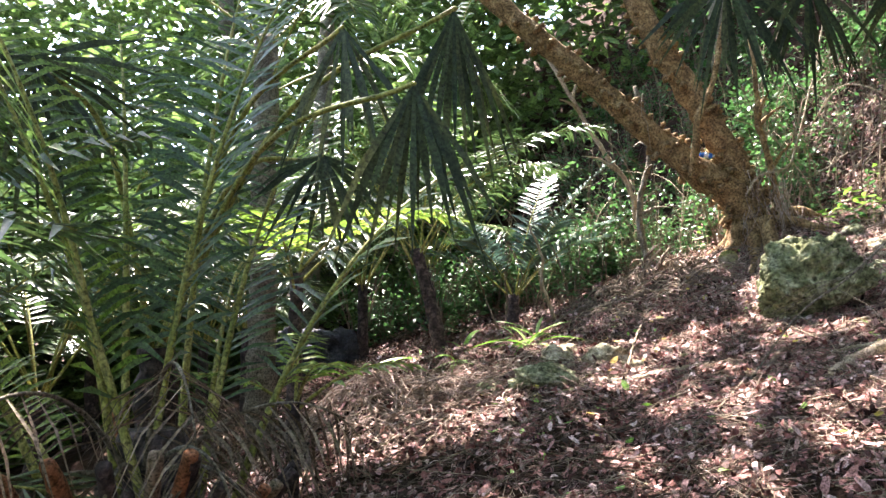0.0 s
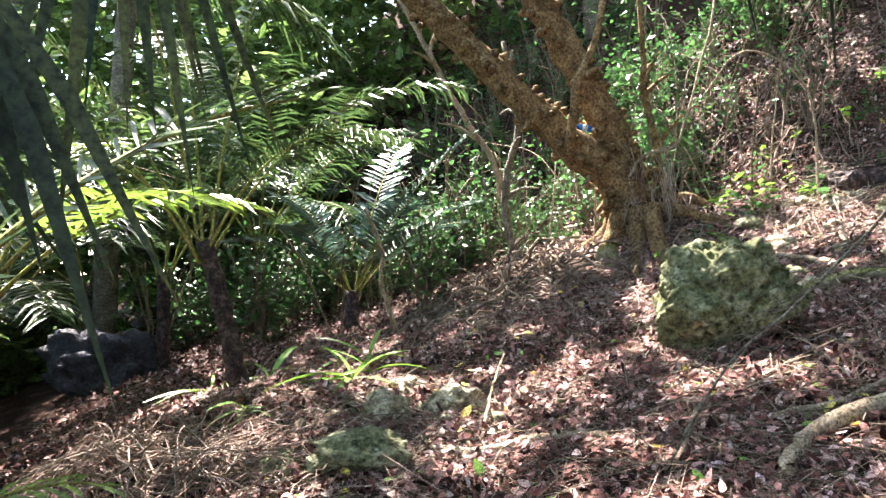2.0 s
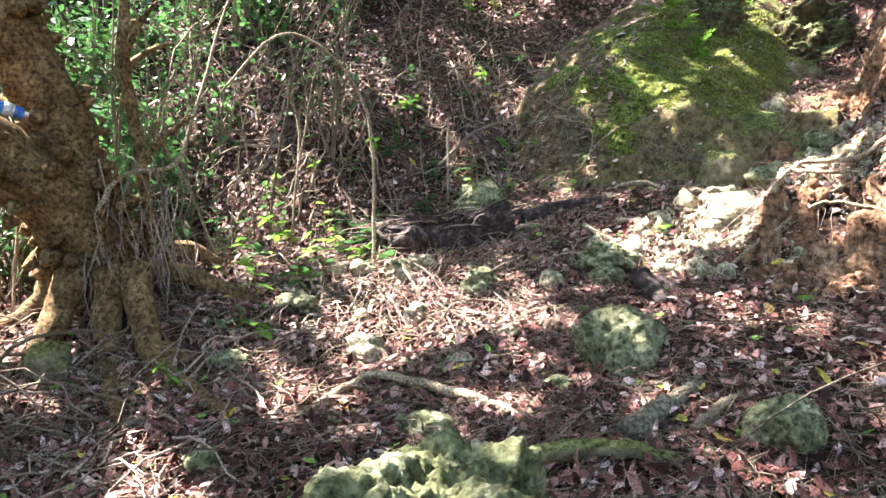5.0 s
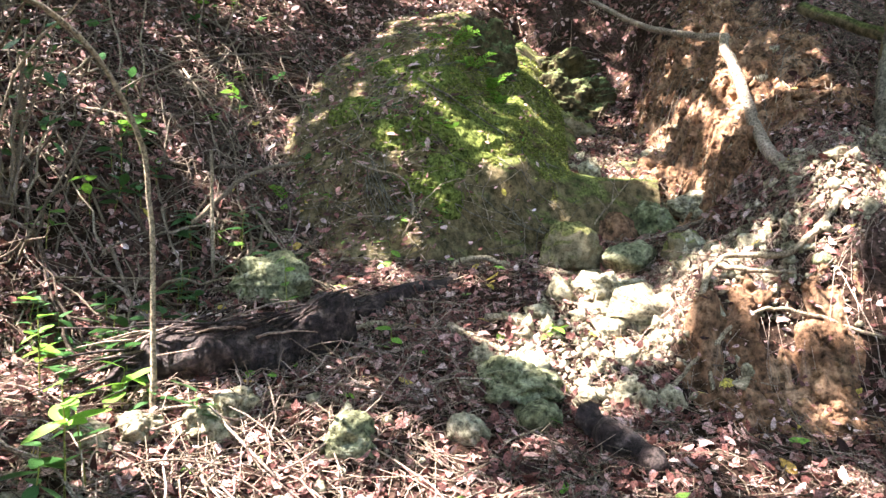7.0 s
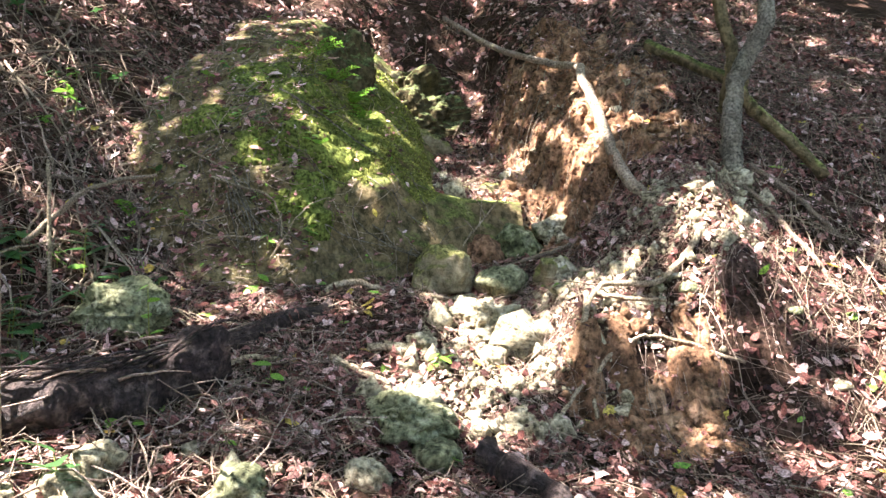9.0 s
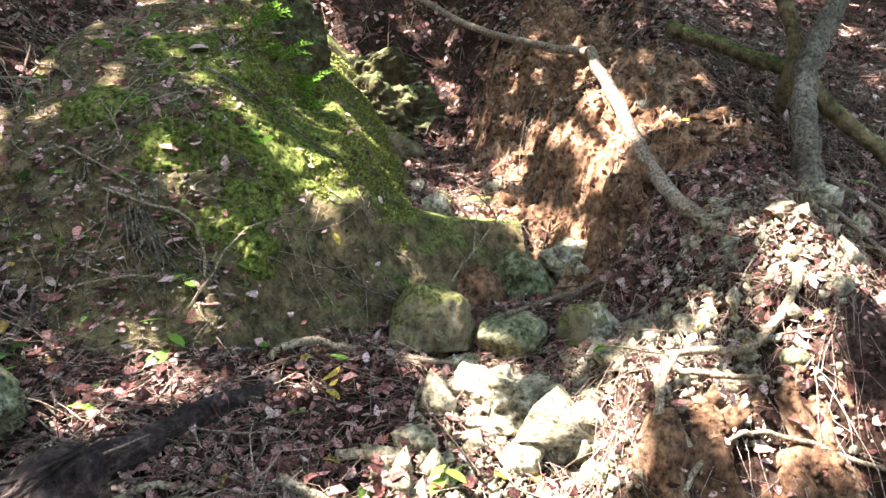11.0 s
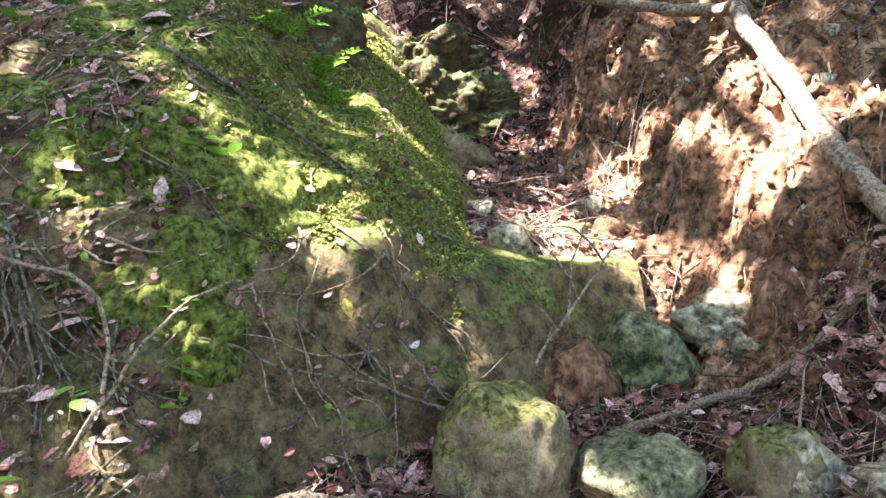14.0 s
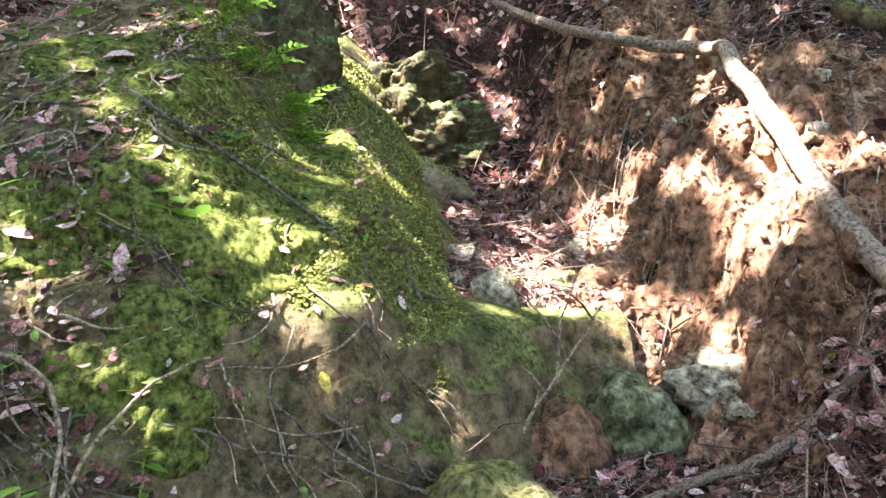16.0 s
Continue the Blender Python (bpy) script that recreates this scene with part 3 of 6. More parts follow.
def frond(parent, base, azimuth, elevation, length, bend, pairs=34, leaf=0.42, width=0.028, droop=0.6, start=0.28, radius=0.012, mat=PALM, stalk=RACHIS, seed=0, lift=0.25, label=""):
    """A feather palm frond: a tapering stalk that arches over and leaflets on both its sides."""
    r = random.Random(seed)
    a, e = radians(azimuth), radians(elevation)
    p, pts = Vector(base), []
    n = 22
    for i in range(n + 1):
        pts.append(p.copy())
        ee = e - radians(bend) * (i / n) ** 1.5
        p = p + Vector((math.cos(a) * math.cos(ee), math.sin(a) * math.cos(ee), math.sin(ee))) * (length / n)
    g = Geo()
    tube(g, pts, taper(n + 1, radius, radius * 0.22), 6)
    st = part("frond", g, stalk, parent, label)
    lg = Geo()
    for i in range(pairs):
        u = start + (1 - start) * (i + 0.5) / pairs
        k = min(int(u * n), n - 1)
        q = pts[k].lerp(pts[k + 1], u * n - k)
        d = (pts[k + 1] - pts[k]).normalized()
        across = d.cross(Vector((0, 0, 1)))
        across = across.normalized() if across.length > 0.05 else Vector((-math.sin(a), math.cos(a), 0))
        up = across.cross(d)
        size = leaf * (0.45 + 0.55 * math.sin(math.pi * min(1, 0.12 + 0.86 * (u - start) / (1 - start))))
        for s in (-1, 1):
            if r.random() < 0.05:
                continue
            way = across * s + d * r.uniform(0.45, 0.75) + up * (lift + r.uniform(-0.15, 0.15))
            blade(lg, q, way, size * r.uniform(0.85, 1.1), width * r.uniform(0.8, 1.15), droop * r.uniform(0.6, 1.4), d)
    part("frond_blade", lg, mat, st)
    return st


def palm(x, y, label, fronds, stem=0.0, radius=0.07, seed=0, turn=0.0, mat=PALM, group="", name="palm", bark=DARKBARK, lean=(0, 0), **kw):
    """A palm: fibrous stem and a spray of fronds. fronds: (azimuth, elevation, length, bend) each."""
    ob = thing(name, label, "palm", (x, y, gz(x, y) - 0.03), turn, group)
    h = max(stem, 0.25)
    g = Geo()
    n = max(8, int(h * 14))
    pts = [Vector((lean[0] * (i / n) ** 1.3, lean[1] * (i / n) ** 1.3, -0.1 + (h + 0.1) * i / n)) for i in range(n + 1)]
    tube(g, pts, [radius * (1.15 - 0.25 * i / n + (0.10 if i % 2 else 0)) for i in range(n + 1)], 12, 0.25, seed)
    part("stem", g, bark, ob)
    r = random.Random(seed)
    for i, (az, el, le, be) in enumerate(fronds):
        top = pts[-1] + Vector((math.cos(radians(az)), math.sin(radians(az)), 0)) * radius * 0.5 - Vector((0, 0, r.uniform(0, 0.15) * h))
        frond(ob, top, az, el, le, be, seed=seed * 31 + i, mat=mat, **kw)
    return ob


# the spiny palm clump beside the path


def palm_clump():
    ob = thing("palm_clump", "dense clump of spiny feather palms with yellow stalks", "palm", (-1.05, 2.95, gz(-1.05, 2.95) - 0.03))
    r = random.Random(3)
    g = Geo()
    tube(g, curve([(0, 0, -0.15), (0.02, 0, 0.25), (0.03, 0, 0.55), (0.03, 0.02, 0.9)], 16), [0.30 - 0.011 * i + (0.02 if i % 2 else 0) for i in range(17)], 20, 0.4)
    part("stem", g, DARKBARK, ob, "dark fibrous palm base")
    for i, (x, y, az, el, le, be, lf) in enumerate((
            (0.00, -0.05, 60, 83, 2.9, 25, 0.50), (0.05, -0.15, 178, 82, 2.8, 28, 0.48), (0.25, -0.25, 165, 71, 2.7, 18, 0.45), (-0.1, 0.1, 120, 80, 3.1, 40, 0.5),
            (-0.2, 0.0, 190, 70, 2.6, 50, 0.5), (0.1, 0.25, 80, 76, 3.0, 50, 0.5), (0.2, 0.2, 40, 72, 2.8, 60, 0.48), (-0.25, -0.1, 215, 62, 2.2, 60, 0.45),
            (0.1, 0.3, 100, 66, 2.4, 70, 0.45), (-0.1, -0.2, 235, 40, 1.6, 50, 0.42),
            (-0.2, 0.15, 150, 50, 2.0, 60, 0.42), (0.0, 0.35, 88, 86, 3.3, 30, 0.5))):
        frond(ob, (x, y, 0.25), az, el, le, be, pairs=30, leaf=lf, width=0.026, droop=0.35, start=0.30, radius=0.021, seed=40 + i, mat=(PALM, LIME, PALM)[i % 3], lift=0.35)
    for i, (az, el, le) in enumerate(((300, 55, 1.3), (265, 50, 1.2), (315, 35, 0.8), (330, 20, 0.7), (50, 30, 0.9), (285, 25, 0.9), (80, 35, 1.0), (240, 15, 0.8), (20, 45, 0.9))):
        frond(ob, (0.1 * math.cos(radians(az)), 0.1 * math.sin(radians(az)), 0.75), az, el, le, 110, pairs=16, leaf=0.34, width=0.016, droop=1.2, start=0.15, radius=0.012, seed=140 + i, mat=DEADPALM, stalk=GREYBARK, lift=-0.3, label="dead brown frond hanging down")
    for i in range(26):                               # cut, dry leaf bases
        az = r.uniform(120, 380)
        x, y = 0.24 * math.cos(radians(az)), 0.24 * math.sin(radians(az))
        a, le = radians(az), r.uniform(0.45, 0.85)
        g = Geo()
        tube(g, curve([(x, y, 0.15), (x + 0.25 * le * math.cos(a), y + 0.25 * le * math.sin(a), 0.15 + 0.55 * le), (x + 0.55 * le * math.cos(a), y + 0.55 * le * math.sin(a), 0.1 + le)], 8), taper(9, 0.035, 0.024), 8, 0.3, i)
        part("leaf_base", g, (RUST, DEADPALM, DARKBARK)[i % 3], ob, "dry stub of a cut frond")
    return ob


palm_clump()


def fan_leaf(parent, petiole, hub, facing, blades, length, width, seed, spread=(200, 340), droop=0.25):
    """A fan palm leaf: a long stalk and pleated blades that radiate from its end."""
    r = random.Random(seed)
    g = Geo()
    line = curve(petiole, 18)
    tube(g, line, taper(19, 0.016, 0.009), 6)
    st = part("leaf_stalk", g, RACHIS, parent)
    hub, f = Vector(hub), Vector(facing).normalized()
    u = f.cross(Vector((0, 0, 1))).normalized()
    v = u.cross(f)
    for i in range(blades):
        a = radians(spread[0] + (spread[1] - spread[0]) * (i + r.uniform(0.2, 0.8)) / blades)
        way = u * math.cos(a) + v * math.sin(a) + f * r.uniform(-0.3, 0.3)
        lg = Geo()
        blade(lg, hub, way, length * r.uniform(0.8, 1.1), width * r.uniform(0.8, 1.2), droop * r.uniform(0.5, 1.6), f.cross(way))
        part("blade", lg, DARKPALM, st)


def fan_palm(x, y, leaves, label, seed, stem=1.0):
    o = Vector((x, y, gz(x, y)))
    ob = thing("fan_palm", label, "palm", tuple(o))
    g = Geo()
    tube(g, curve([(0, 0, -0.1), (0.02, 0, stem * 0.5), (0, 0, stem)], 20), [0.09 + (0.012 if i % 2 else 0) for i in range(21)], 12, 0.25, seed)
    part("stem", g, DARKBARK, ob, "dark fibrous palm stem")
    for i, (hub, facing, n, le, spread) in enumerate(leaves):
        h = Vector(hub) - o
        top = Vector((0, 0, stem * 0.95))
        fan_leaf(ob, [top, top.lerp(h, 0.45) + Vector((0, 0, 0.45)), h + Vector((0, 0, 0.05)) - (h - top).normalized() * 0.1, h], h, facing, n, le, 0.030, seed + i, spread, 0.5)
    return ob


fan_palm(-1.35, 3.75, (((0.0, 2.9, 2.36), (0.2, -1, 0.1), 14, 0.60, (228, 312)), ((0.15, 3.25, 2.80), (0.3, -1, 0.2), 14, 0.66, (232, 308)), ((-0.35, 3.3, 2.75), (-0.2, -1, 0.1), 13, 0.6, (225, 315)), ((-1.7, 3.2, 2.6), (0.4, -1, 0), 20, 0.6, (150, 390)), ((-0.55, 3.9, 2.3), (0.3, -1, 0.3), 18, 0.5, (180, 360))),
         "fan palm with dark drooping leaves over the path", 61, 1.1)
fan_palm(3.0, 2.0, (((1.35, 3.3, 2.95), (0, -1, 0.1), 18, 0.50, (195, 345)), ((1.75, 3.4, 2.98), (0.3, -1, 0.1), 18, 0.50, (195, 345)), ((2.1, 3.2, 2.9), (0.5, -1, 0.1), 16, 0.45, (195, 345))),
         "fan palm with leaves hanging into view from above", 81, 1.6)

# the young palm with a dark stem by the path, and its neighbours
palm(-0.02, 6.85, "young palm with dark stem and arching green fronds", (
    (165, 80, 3.3, 22), (20, 84, 3.2, 20), (5, 62, 2.3, 70), (190, 68, 2.6, 60), (110, 72, 2.7, 60), (215, 58, 2.2, 80), (175, 50, 2.0, 90), (330, 60, 1.6, 85)),
    stem=1.05, radius=0.058, seed=5, leaf=0.46, width=0.024, pairs=42, lean=(-0.26, 0), start=0.34)
palm(0.75, 9.2, "low palm with stiff blue green fronds", (
    (8, 66, 2.1, 30), (15, 52, 1.7, 40), (60, 70, 2.0, 35), (-35, 48, 1.4, 50), (130, 60, 1.6, 50), (180, 45, 1.4, 60), (235, 50, 1.3, 55), (300, 56, 1.4, 40)),
    stem=0.45, radius=0.07, seed=6, leaf=0.36, width=0.042, pairs=26, droop=0.25, mat=BLUEPALM)
palm(-1.62, 6.6, "palm with a thick ringed trunk", (
    (-40, 40, 2.6, 80), (10, 30, 2.4, 85), (60, 50, 2.8, 75), (120, 45, 2.6, 80), (190, 40, 2.6, 80), (250, 40, 2.6, 80), (300, 30, 2.4, 85)),
    stem=3.6, radius=0.11, seed=8, leaf=0.55, width=0.035, pairs=34, droop=0.9, bark=GREYBARK)
palm(-1.10, 5.67, "low palm with yellow green sunlit fronds", (
    (10, 48, 1.5, 75), (190, 44, 1.4, 80), (80, 60, 1.6, 60), (270, 50, 1.3, 70), (330, 40, 1.4, 65), (130, 50, 1.5, 70)),
    stem=1.25, radius=0.05, seed=9, leaf=0.40, width=0.045, pairs=22, droop=0.5, mat=LIME)
palm(
    -0.68, 3.90, "small palm seedling with yellow green fronds", ((20, 40, 0.7, 60), (100, 55, 0.7, 60), (200, 40, 0.6, 60), (300, 45, 0.6, 60)), stem=0.55, radius=0.025, seed=10, leaf=0.22, width=0.03, pairs=12, mat=LIME)
backs = palm(-3.0, 9.0, "feather palm with arching green fronds", (
    (0, 60, 2.4, 75), (50, 70, 2.7, 65), (100, 60, 2.5, 75), (150, 66, 2.6, 70), (200, 60, 2.4, 75), (250, 70, 2.6, 65), (300, 58, 2.4, 75), (340, 76, 2.8, 60), (75, 40, 2.0, 80), (225, 40, 2.0, 80)),
    stem=0.9, radius=0.06, seed=12, leaf=0.5, width=0.034, pairs=34, droop=0.7, group="palms on the slope below the path")
prand = random.Random(8)
for x, y, s in ((-2.2, 8.1, 0.95), (-1.2, 9.9, 1.1), (-3.6, 6.6, 1.2), (-2.6, 12.0, 1.3), (-0.4, 11.6, 1.1), (-4.6, 9.5, 1.4), (-3.4, 4.4, 1.1), (-5.5, 7.0, 1.4), (-5.0, 13.0, 1.5), (-2.4, 2.2, 0.9), (0.2, 13.6, 1.2), (-6.5, 10.5, 1.6), (-4.4, 2.0, 1.2)):
    c = copy_thing(backs, pose(x, y, gz(x, y) - 0.05, 0, 0, prand.uniform(0, 360)) @ Matrix.Scale(s, 4))
    c.scale = (s, s, s * prand.uniform(0.9, 1.15))


# the leaning tree with two trunks
def leaning_tree():
    ob = thing("tree", "knobbly brown tree with two trunks leaning from one base", "tree", (3.42, 8.45, gz(3.42, 8.45)))
    o = Vector((3.42, 8.45, gz(3.42, 8.45)))

    def stem(name, pts, radii, knobs, seed, label=""):
        line = curve([Vector(p) - o for p in pts], 90)
        rr = np.interp(np.linspace(0, 1, 91), np.linspace(0, 1, len(radii)), radii)
        g = Geo()
        tube(g, line, list(rr), 28, 0.22, seed)
        r = random.Random(seed)
        for _ in range(knobs):                       # thorn knobs
            k = r.randint(8, 88)
            d = (line[min(k + 1, 90)] - line[k - 1]).normalized()
            w = d.orthogonal()
            w.rotate(Matrix.Rotation(r.uniform(0, 6.28), 3, d))
            b = line[k] + w * rr[k] * 0.93
            h = r.uniform(0.015, 0.048)
            tube(g, [b, b + w * h * 0.7, b + w * h * 1.3], [h * 1.2, h * 0.8, h * 0.2], 6)
        return part(name, g, BARK, ob, label)
    stem("trunk", [(3.46, 8.45, 1.85), (3.42, 8.45, 2.25), (3.20, 8.42, 2.72), (2.72, 8.40, 3.08), (2.10, 8.40, 3.62), (1.50, 8.40, 4.18), (0.70, 8.40, 4.88), (-0.4, 8.5, 6.1), (-1.2, 8.6, 8.0), (-1.6, 8.7, 10.0)],
         [0.19, 0.185, 0.18, 0.155, 0.135, 0.125, 0.115, 0.11, 0.10, 0.07], 280, 1)
    stem("trunk", [(3.52, 8.52, 1.9), (3.46, 8.52, 2.45), (3.26, 8.5, 3.0), (2.98, 8.5, 3.55), (2.66, 8.5, 4.10), (2.28, 8.5, 4.78), (2.0, 8.5, 5.8), (2.0, 8.6, 7.6), (2.2, 8.8, 10.0)],
         [0.17, 0.165, 0.16, 0.15, 0.14, 0.13, 0.12, 0.10, 0.07], 200, 2)
    stem("limb", [(2.66, 8.22, 2.95), (2.64, 8.0, 3.30), (2.66, 7.95, 3.55), (2.84, 8.0, 3.95), (3.0, 8.1, 4.6), (3.3, 8.3, 5.6)], [0.05, 0.04, 0.035, 0.03, 0.028, 0.02], 0, 3)
    for i, (x, y) in enumerate(((2.75, 8.1), (3.1, 7.75), (3.42, 7.72), (3.85, 7.95), (4.05, 8.35), (2.95, 8.75), (3.3, 7.5))):
        g = Geo()
        a = Vector((3.42 + (x - 3.42) * 0.35, 8.45 + (y - 8.45) * 0.35, 2.45)) - o
        m = Vector((3.42 + (x - 3.42) * 0.7, 8.45 + (y - 8.45) * 0.7, gz(x, y) + 0.12)) - o
        e = Vector((x + (x - 3.42) * 0.4, y + (y - 8.45) * 0.4, gz(x, y) - 0.06)) - o
        tube(g, curve([a, m, e], 14, 0.02, i), taper(15, 0.09, 0.02), 8, 0.2, i)
        part("root", g, BARK, ob)
    r = random.Random(9)
    g = Geo()
    for i in range(90):                               # dry creepers on the bark
        x = r.uniform(3.2, 3.85)
        z = r.uniform(2.3, 3.1)
        y = 8.13 + r.uniform(-0.03, 0.12) + abs(x - 3.45) * 0.25
        p = [(x, y, z), (x + r.uniform(-0.1, 0.1), y - 0.05, z - 0.25), (x + r.uniform(-0.2, 0.25), y - r.uniform(0.0, 0.25), max(z - 0.7, gz(x, y) + 0.01))]
        tube(g, [q - o for q in curve(p, 7, 0.03, i)], taper(8, 0.004, 0.002), 4)
    part("creeper", g, STRAW, ob, "dry creepers hanging from the bark")
    return ob


leaning_tree()


def bottle():
    ob = thing("bottle", "small blue plastic bottle wedged in the tree fork", "bottle", (0, 0, 0))
    ob.matrix_world = look((2.87, 8.19, 3.17), (3.4, 8.0, 3.05))
    g = Geo()
    tube(g, [(0, 0, z) for z in (0.0, 0.006, 0.03, 0.06, 0.10, 0.125, 0.14)], [0.018, 0.027, 0.03, 0.028, 0.03, 0.024, 0.013], 16)
    part("body", g, BLUE, ob)
    g = Geo()
    tube(g, [(0, 0, -0.02), (0, 0, -0.015), (0, 0, 0.002)], [0.012, 0.014, 0.014], 12)
    part("cap", g, WHITE, ob, "white cap")
    g = Geo()
    tube(g, [(0, 0, 0.04), (0, 0, 0.085)], [0.0315, 0.0315], 16)
    part("label", g, WHITE, ob, "pale label")
    return ob


bottle()


# ---- saplings, vines and brush ----
def stem_thing(name, label, category, pts, r0, r1, mat, steps=24, wobble=0.02, seed=0, sides=8, side_twigs=0, group=""):
    g = Geo()
    line = curve(pts, steps, wobble, seed)
    o = line[0].copy()
    line = [p - o for p in line]
    tube(g, line, taper(len(line), r0, r1), sides, 0.12, seed)
    r = random.Random(seed)
    for i in range(side_twigs):
        k = r.randint(int(steps * 0.3), steps - 1)
        d = Vector((r.uniform(-1, 1), r.uniform(-1, 1), r.uniform(0.1, 1))).normalized() * r.uniform(0.2, 0.6)
        tube(g, curve([line[k], line[k] + d * 0.5 + Vector((0, 0, 0.05)), line[k] + d], 6, 0.02, i), taper(7, r1 * 1.1, r1 * 0.3), 5)
    ob = part(name, g, mat)
    ob.location = o
    return tagged(ob, label, category, group)


stem_thing("sapling", "thin bare sapling beside the tree", "sapling", [(2.46, 9.2, 1.85), (2.29, 9.2, 2.54), (2.35, 9.2, 3.04), (2.43, 9.2, 3.4), (2.3, 9.3, 4.3)], 0.045, 0.028, GREYBARK, seed=1, side_twigs=5)
stem_thing("sapling", "slanting pale dead sapling", "sapling", [(2.3, 9.4, 2.6), (2.21, 9.4, 3.06), (1.8, 9.4, 3.66), (1.53, 9.4, 4.16), (1.2, 9.5, 4.8)], 0.035, 0.025, ROOT, seed=2, side_twigs=4)
stem_thing("sapling", "slender brown sapling on the slope", "sapling", [(3.68, 8.4, 2.2), (3.64, 8.4, 2.74), (3.52, 8.4, 3.33), (3.45, 8.4, 3.63), (3.44, 8.4, 4.2), (3.3, 8.6, 6.0)], 0.04, 0.025, BARK, seed=3, side_twigs=6)
stem_thing("vine", "thin pale vine arching down to the litter", "vine", [(4.80, 7.75, 2.38), (4.78, 7.75, 2.65), (4.77, 7.75, 3.2), (4.66, 7.75, 3.55), (4.39, 7.8, 3.79), (4.11, 7.9, 3.82), (3.95, 8.2, 3.5)], 0.012, 0.008, ROOT, seed=4, wobble=0.012)
stem_thing("vine", "thin pale vine curving up beside the tree", "vine", [(3.2, 8.15, 2.75), (3.37, 8.2, 2.95), (3.70, 8.25, 3.05), (3.83, 8.3, 3.35), (3.95, 8.3, 3.75), (4.1, 8.3, 4.3), (4.3, 8.4, 5.2)], 0.013, 0.009, ROOT, seed=5, wobble=0.015)
stem_thing("dead_stick", "pale bent dead stick standing in the undergrowth", "stick", [(0.80, 7.5, 2.35), (0.94, 7.5, 2.02), (0.93, 7.5, 1.79), (1.05, 7.5, 1.4)], 0.012, 0.02, ROOT, seed=6, wobble=0.015)


def brush_pile(x, y, size, n, seed, label, mat=TWIG, r0=0.008, high=0.18):
    r = random.Random(seed)
    g = Geo()
    o = Vector((x, y, gz(x, y)))
    for i in range(n):
        a, d = r.uniform(0, 6.28), size * math.sqrt(r.random())
        px, py = x + d * math.cos(a), y + d * math.sin(a)
        b, le = r.uniform(0, 6.28), r.uniform(0.2, 0.8)
        qx, qy = px + le * math.cos(b), py + le * math.sin(b)
        h = high * min(size, 0.7) * (1 - d / size) * r.random()
        p = [(px, py, gz(px, py) + 0.01 + h * 0.5), ((px + qx) / 2, (py + qy) / 2, gz((px + qx) / 2, (py + qy) / 2) + 0.03 + h * 1.4), (qx, qy, gz(qx, qy) + 0.01 + h * r.random())]
        tube(g, [q - o for q in curve(p, 7, 0.06, i + seed * 50)], taper(8, r0 * r.uniform(0.4, 1.6), r0 * 0.4), 5)
    ob = part("brush_pile", g, mat)
    ob.location = o
    return tagged(ob, label, "brush", kind="stuff")


brush_pile(2.15, 8.35, 0.75, 260, 1, "tangled heap of dry brown branches and roots", r0=0.009, high=0.5)
brush_pile(1.6, 7.8, 0.5, 90, 5, "tangle of dry roots at the path's edge", r0=0.009)
brush_pile(3.0, 7.6, 0.9, 170, 2, "dry creepers and straw before the tree", STRAW, 0.005)
brush_pile(4.6, 7.6, 0.9, 200, 3, "fine dry stalks in a sunny patch", STRAW, 0.004)
brush_pile(0.3, 5.4, 0.7, 200, 4, "dry straw at the path's edge", STRAW, 0.004)
brush_pile(-0.32, 5.25, 0.6, 420, 14, "heap of pale dry straw at the path's edge", STRAW, 0.0045, 0.3)
brush_pile(6.2, 8.6, 1.0, 170, 6, "thin dry branches on the slope", TWIG, 0.007)
brush_pile(7.1, 8.1, 0.7, 130, 15, "dark tangled roots and branches on the slope", TWIG, 0.006)
brush_pile(6.6, 8.0, 0.5, 90, 16, "thin pale stalks on the slope", STRAW, 0.003)
brush_pile(5.4, 9.3, 1.2, 170, 7, "thin dry branches on the slope", TWIG, 0.008)
brush_pile(6.0, 5.7, 0.5, 190, 11, "pale dry roots and straw in the sunny patch", STRAW, 0.0018, 0.06)
brush_pile(6.05, 5.1, 0.42, 110, 12, "pale dry roots and straw on the sunny bank", STRAW, 0.0016, 0.05)
brush_pile(5.2, 7.2, 0.8, 150, 13, "fine dry stalks in the litter", STRAW, 0.003)
brush_pile(7.4, 4.2, 1.0, 200, 8, "dry roots hanging on the steep bank", TWIG, 0.0032)
brush_pile(7.8, 4.9, 0.8, 160, 9, "dry roots hanging on the steep bank", TWIG, 0.0032)
brush_pile(6.1, 4.0, 0.7, 120, 10, "dry stalks and bark scraps on the bank", TWIG, 0.0032)


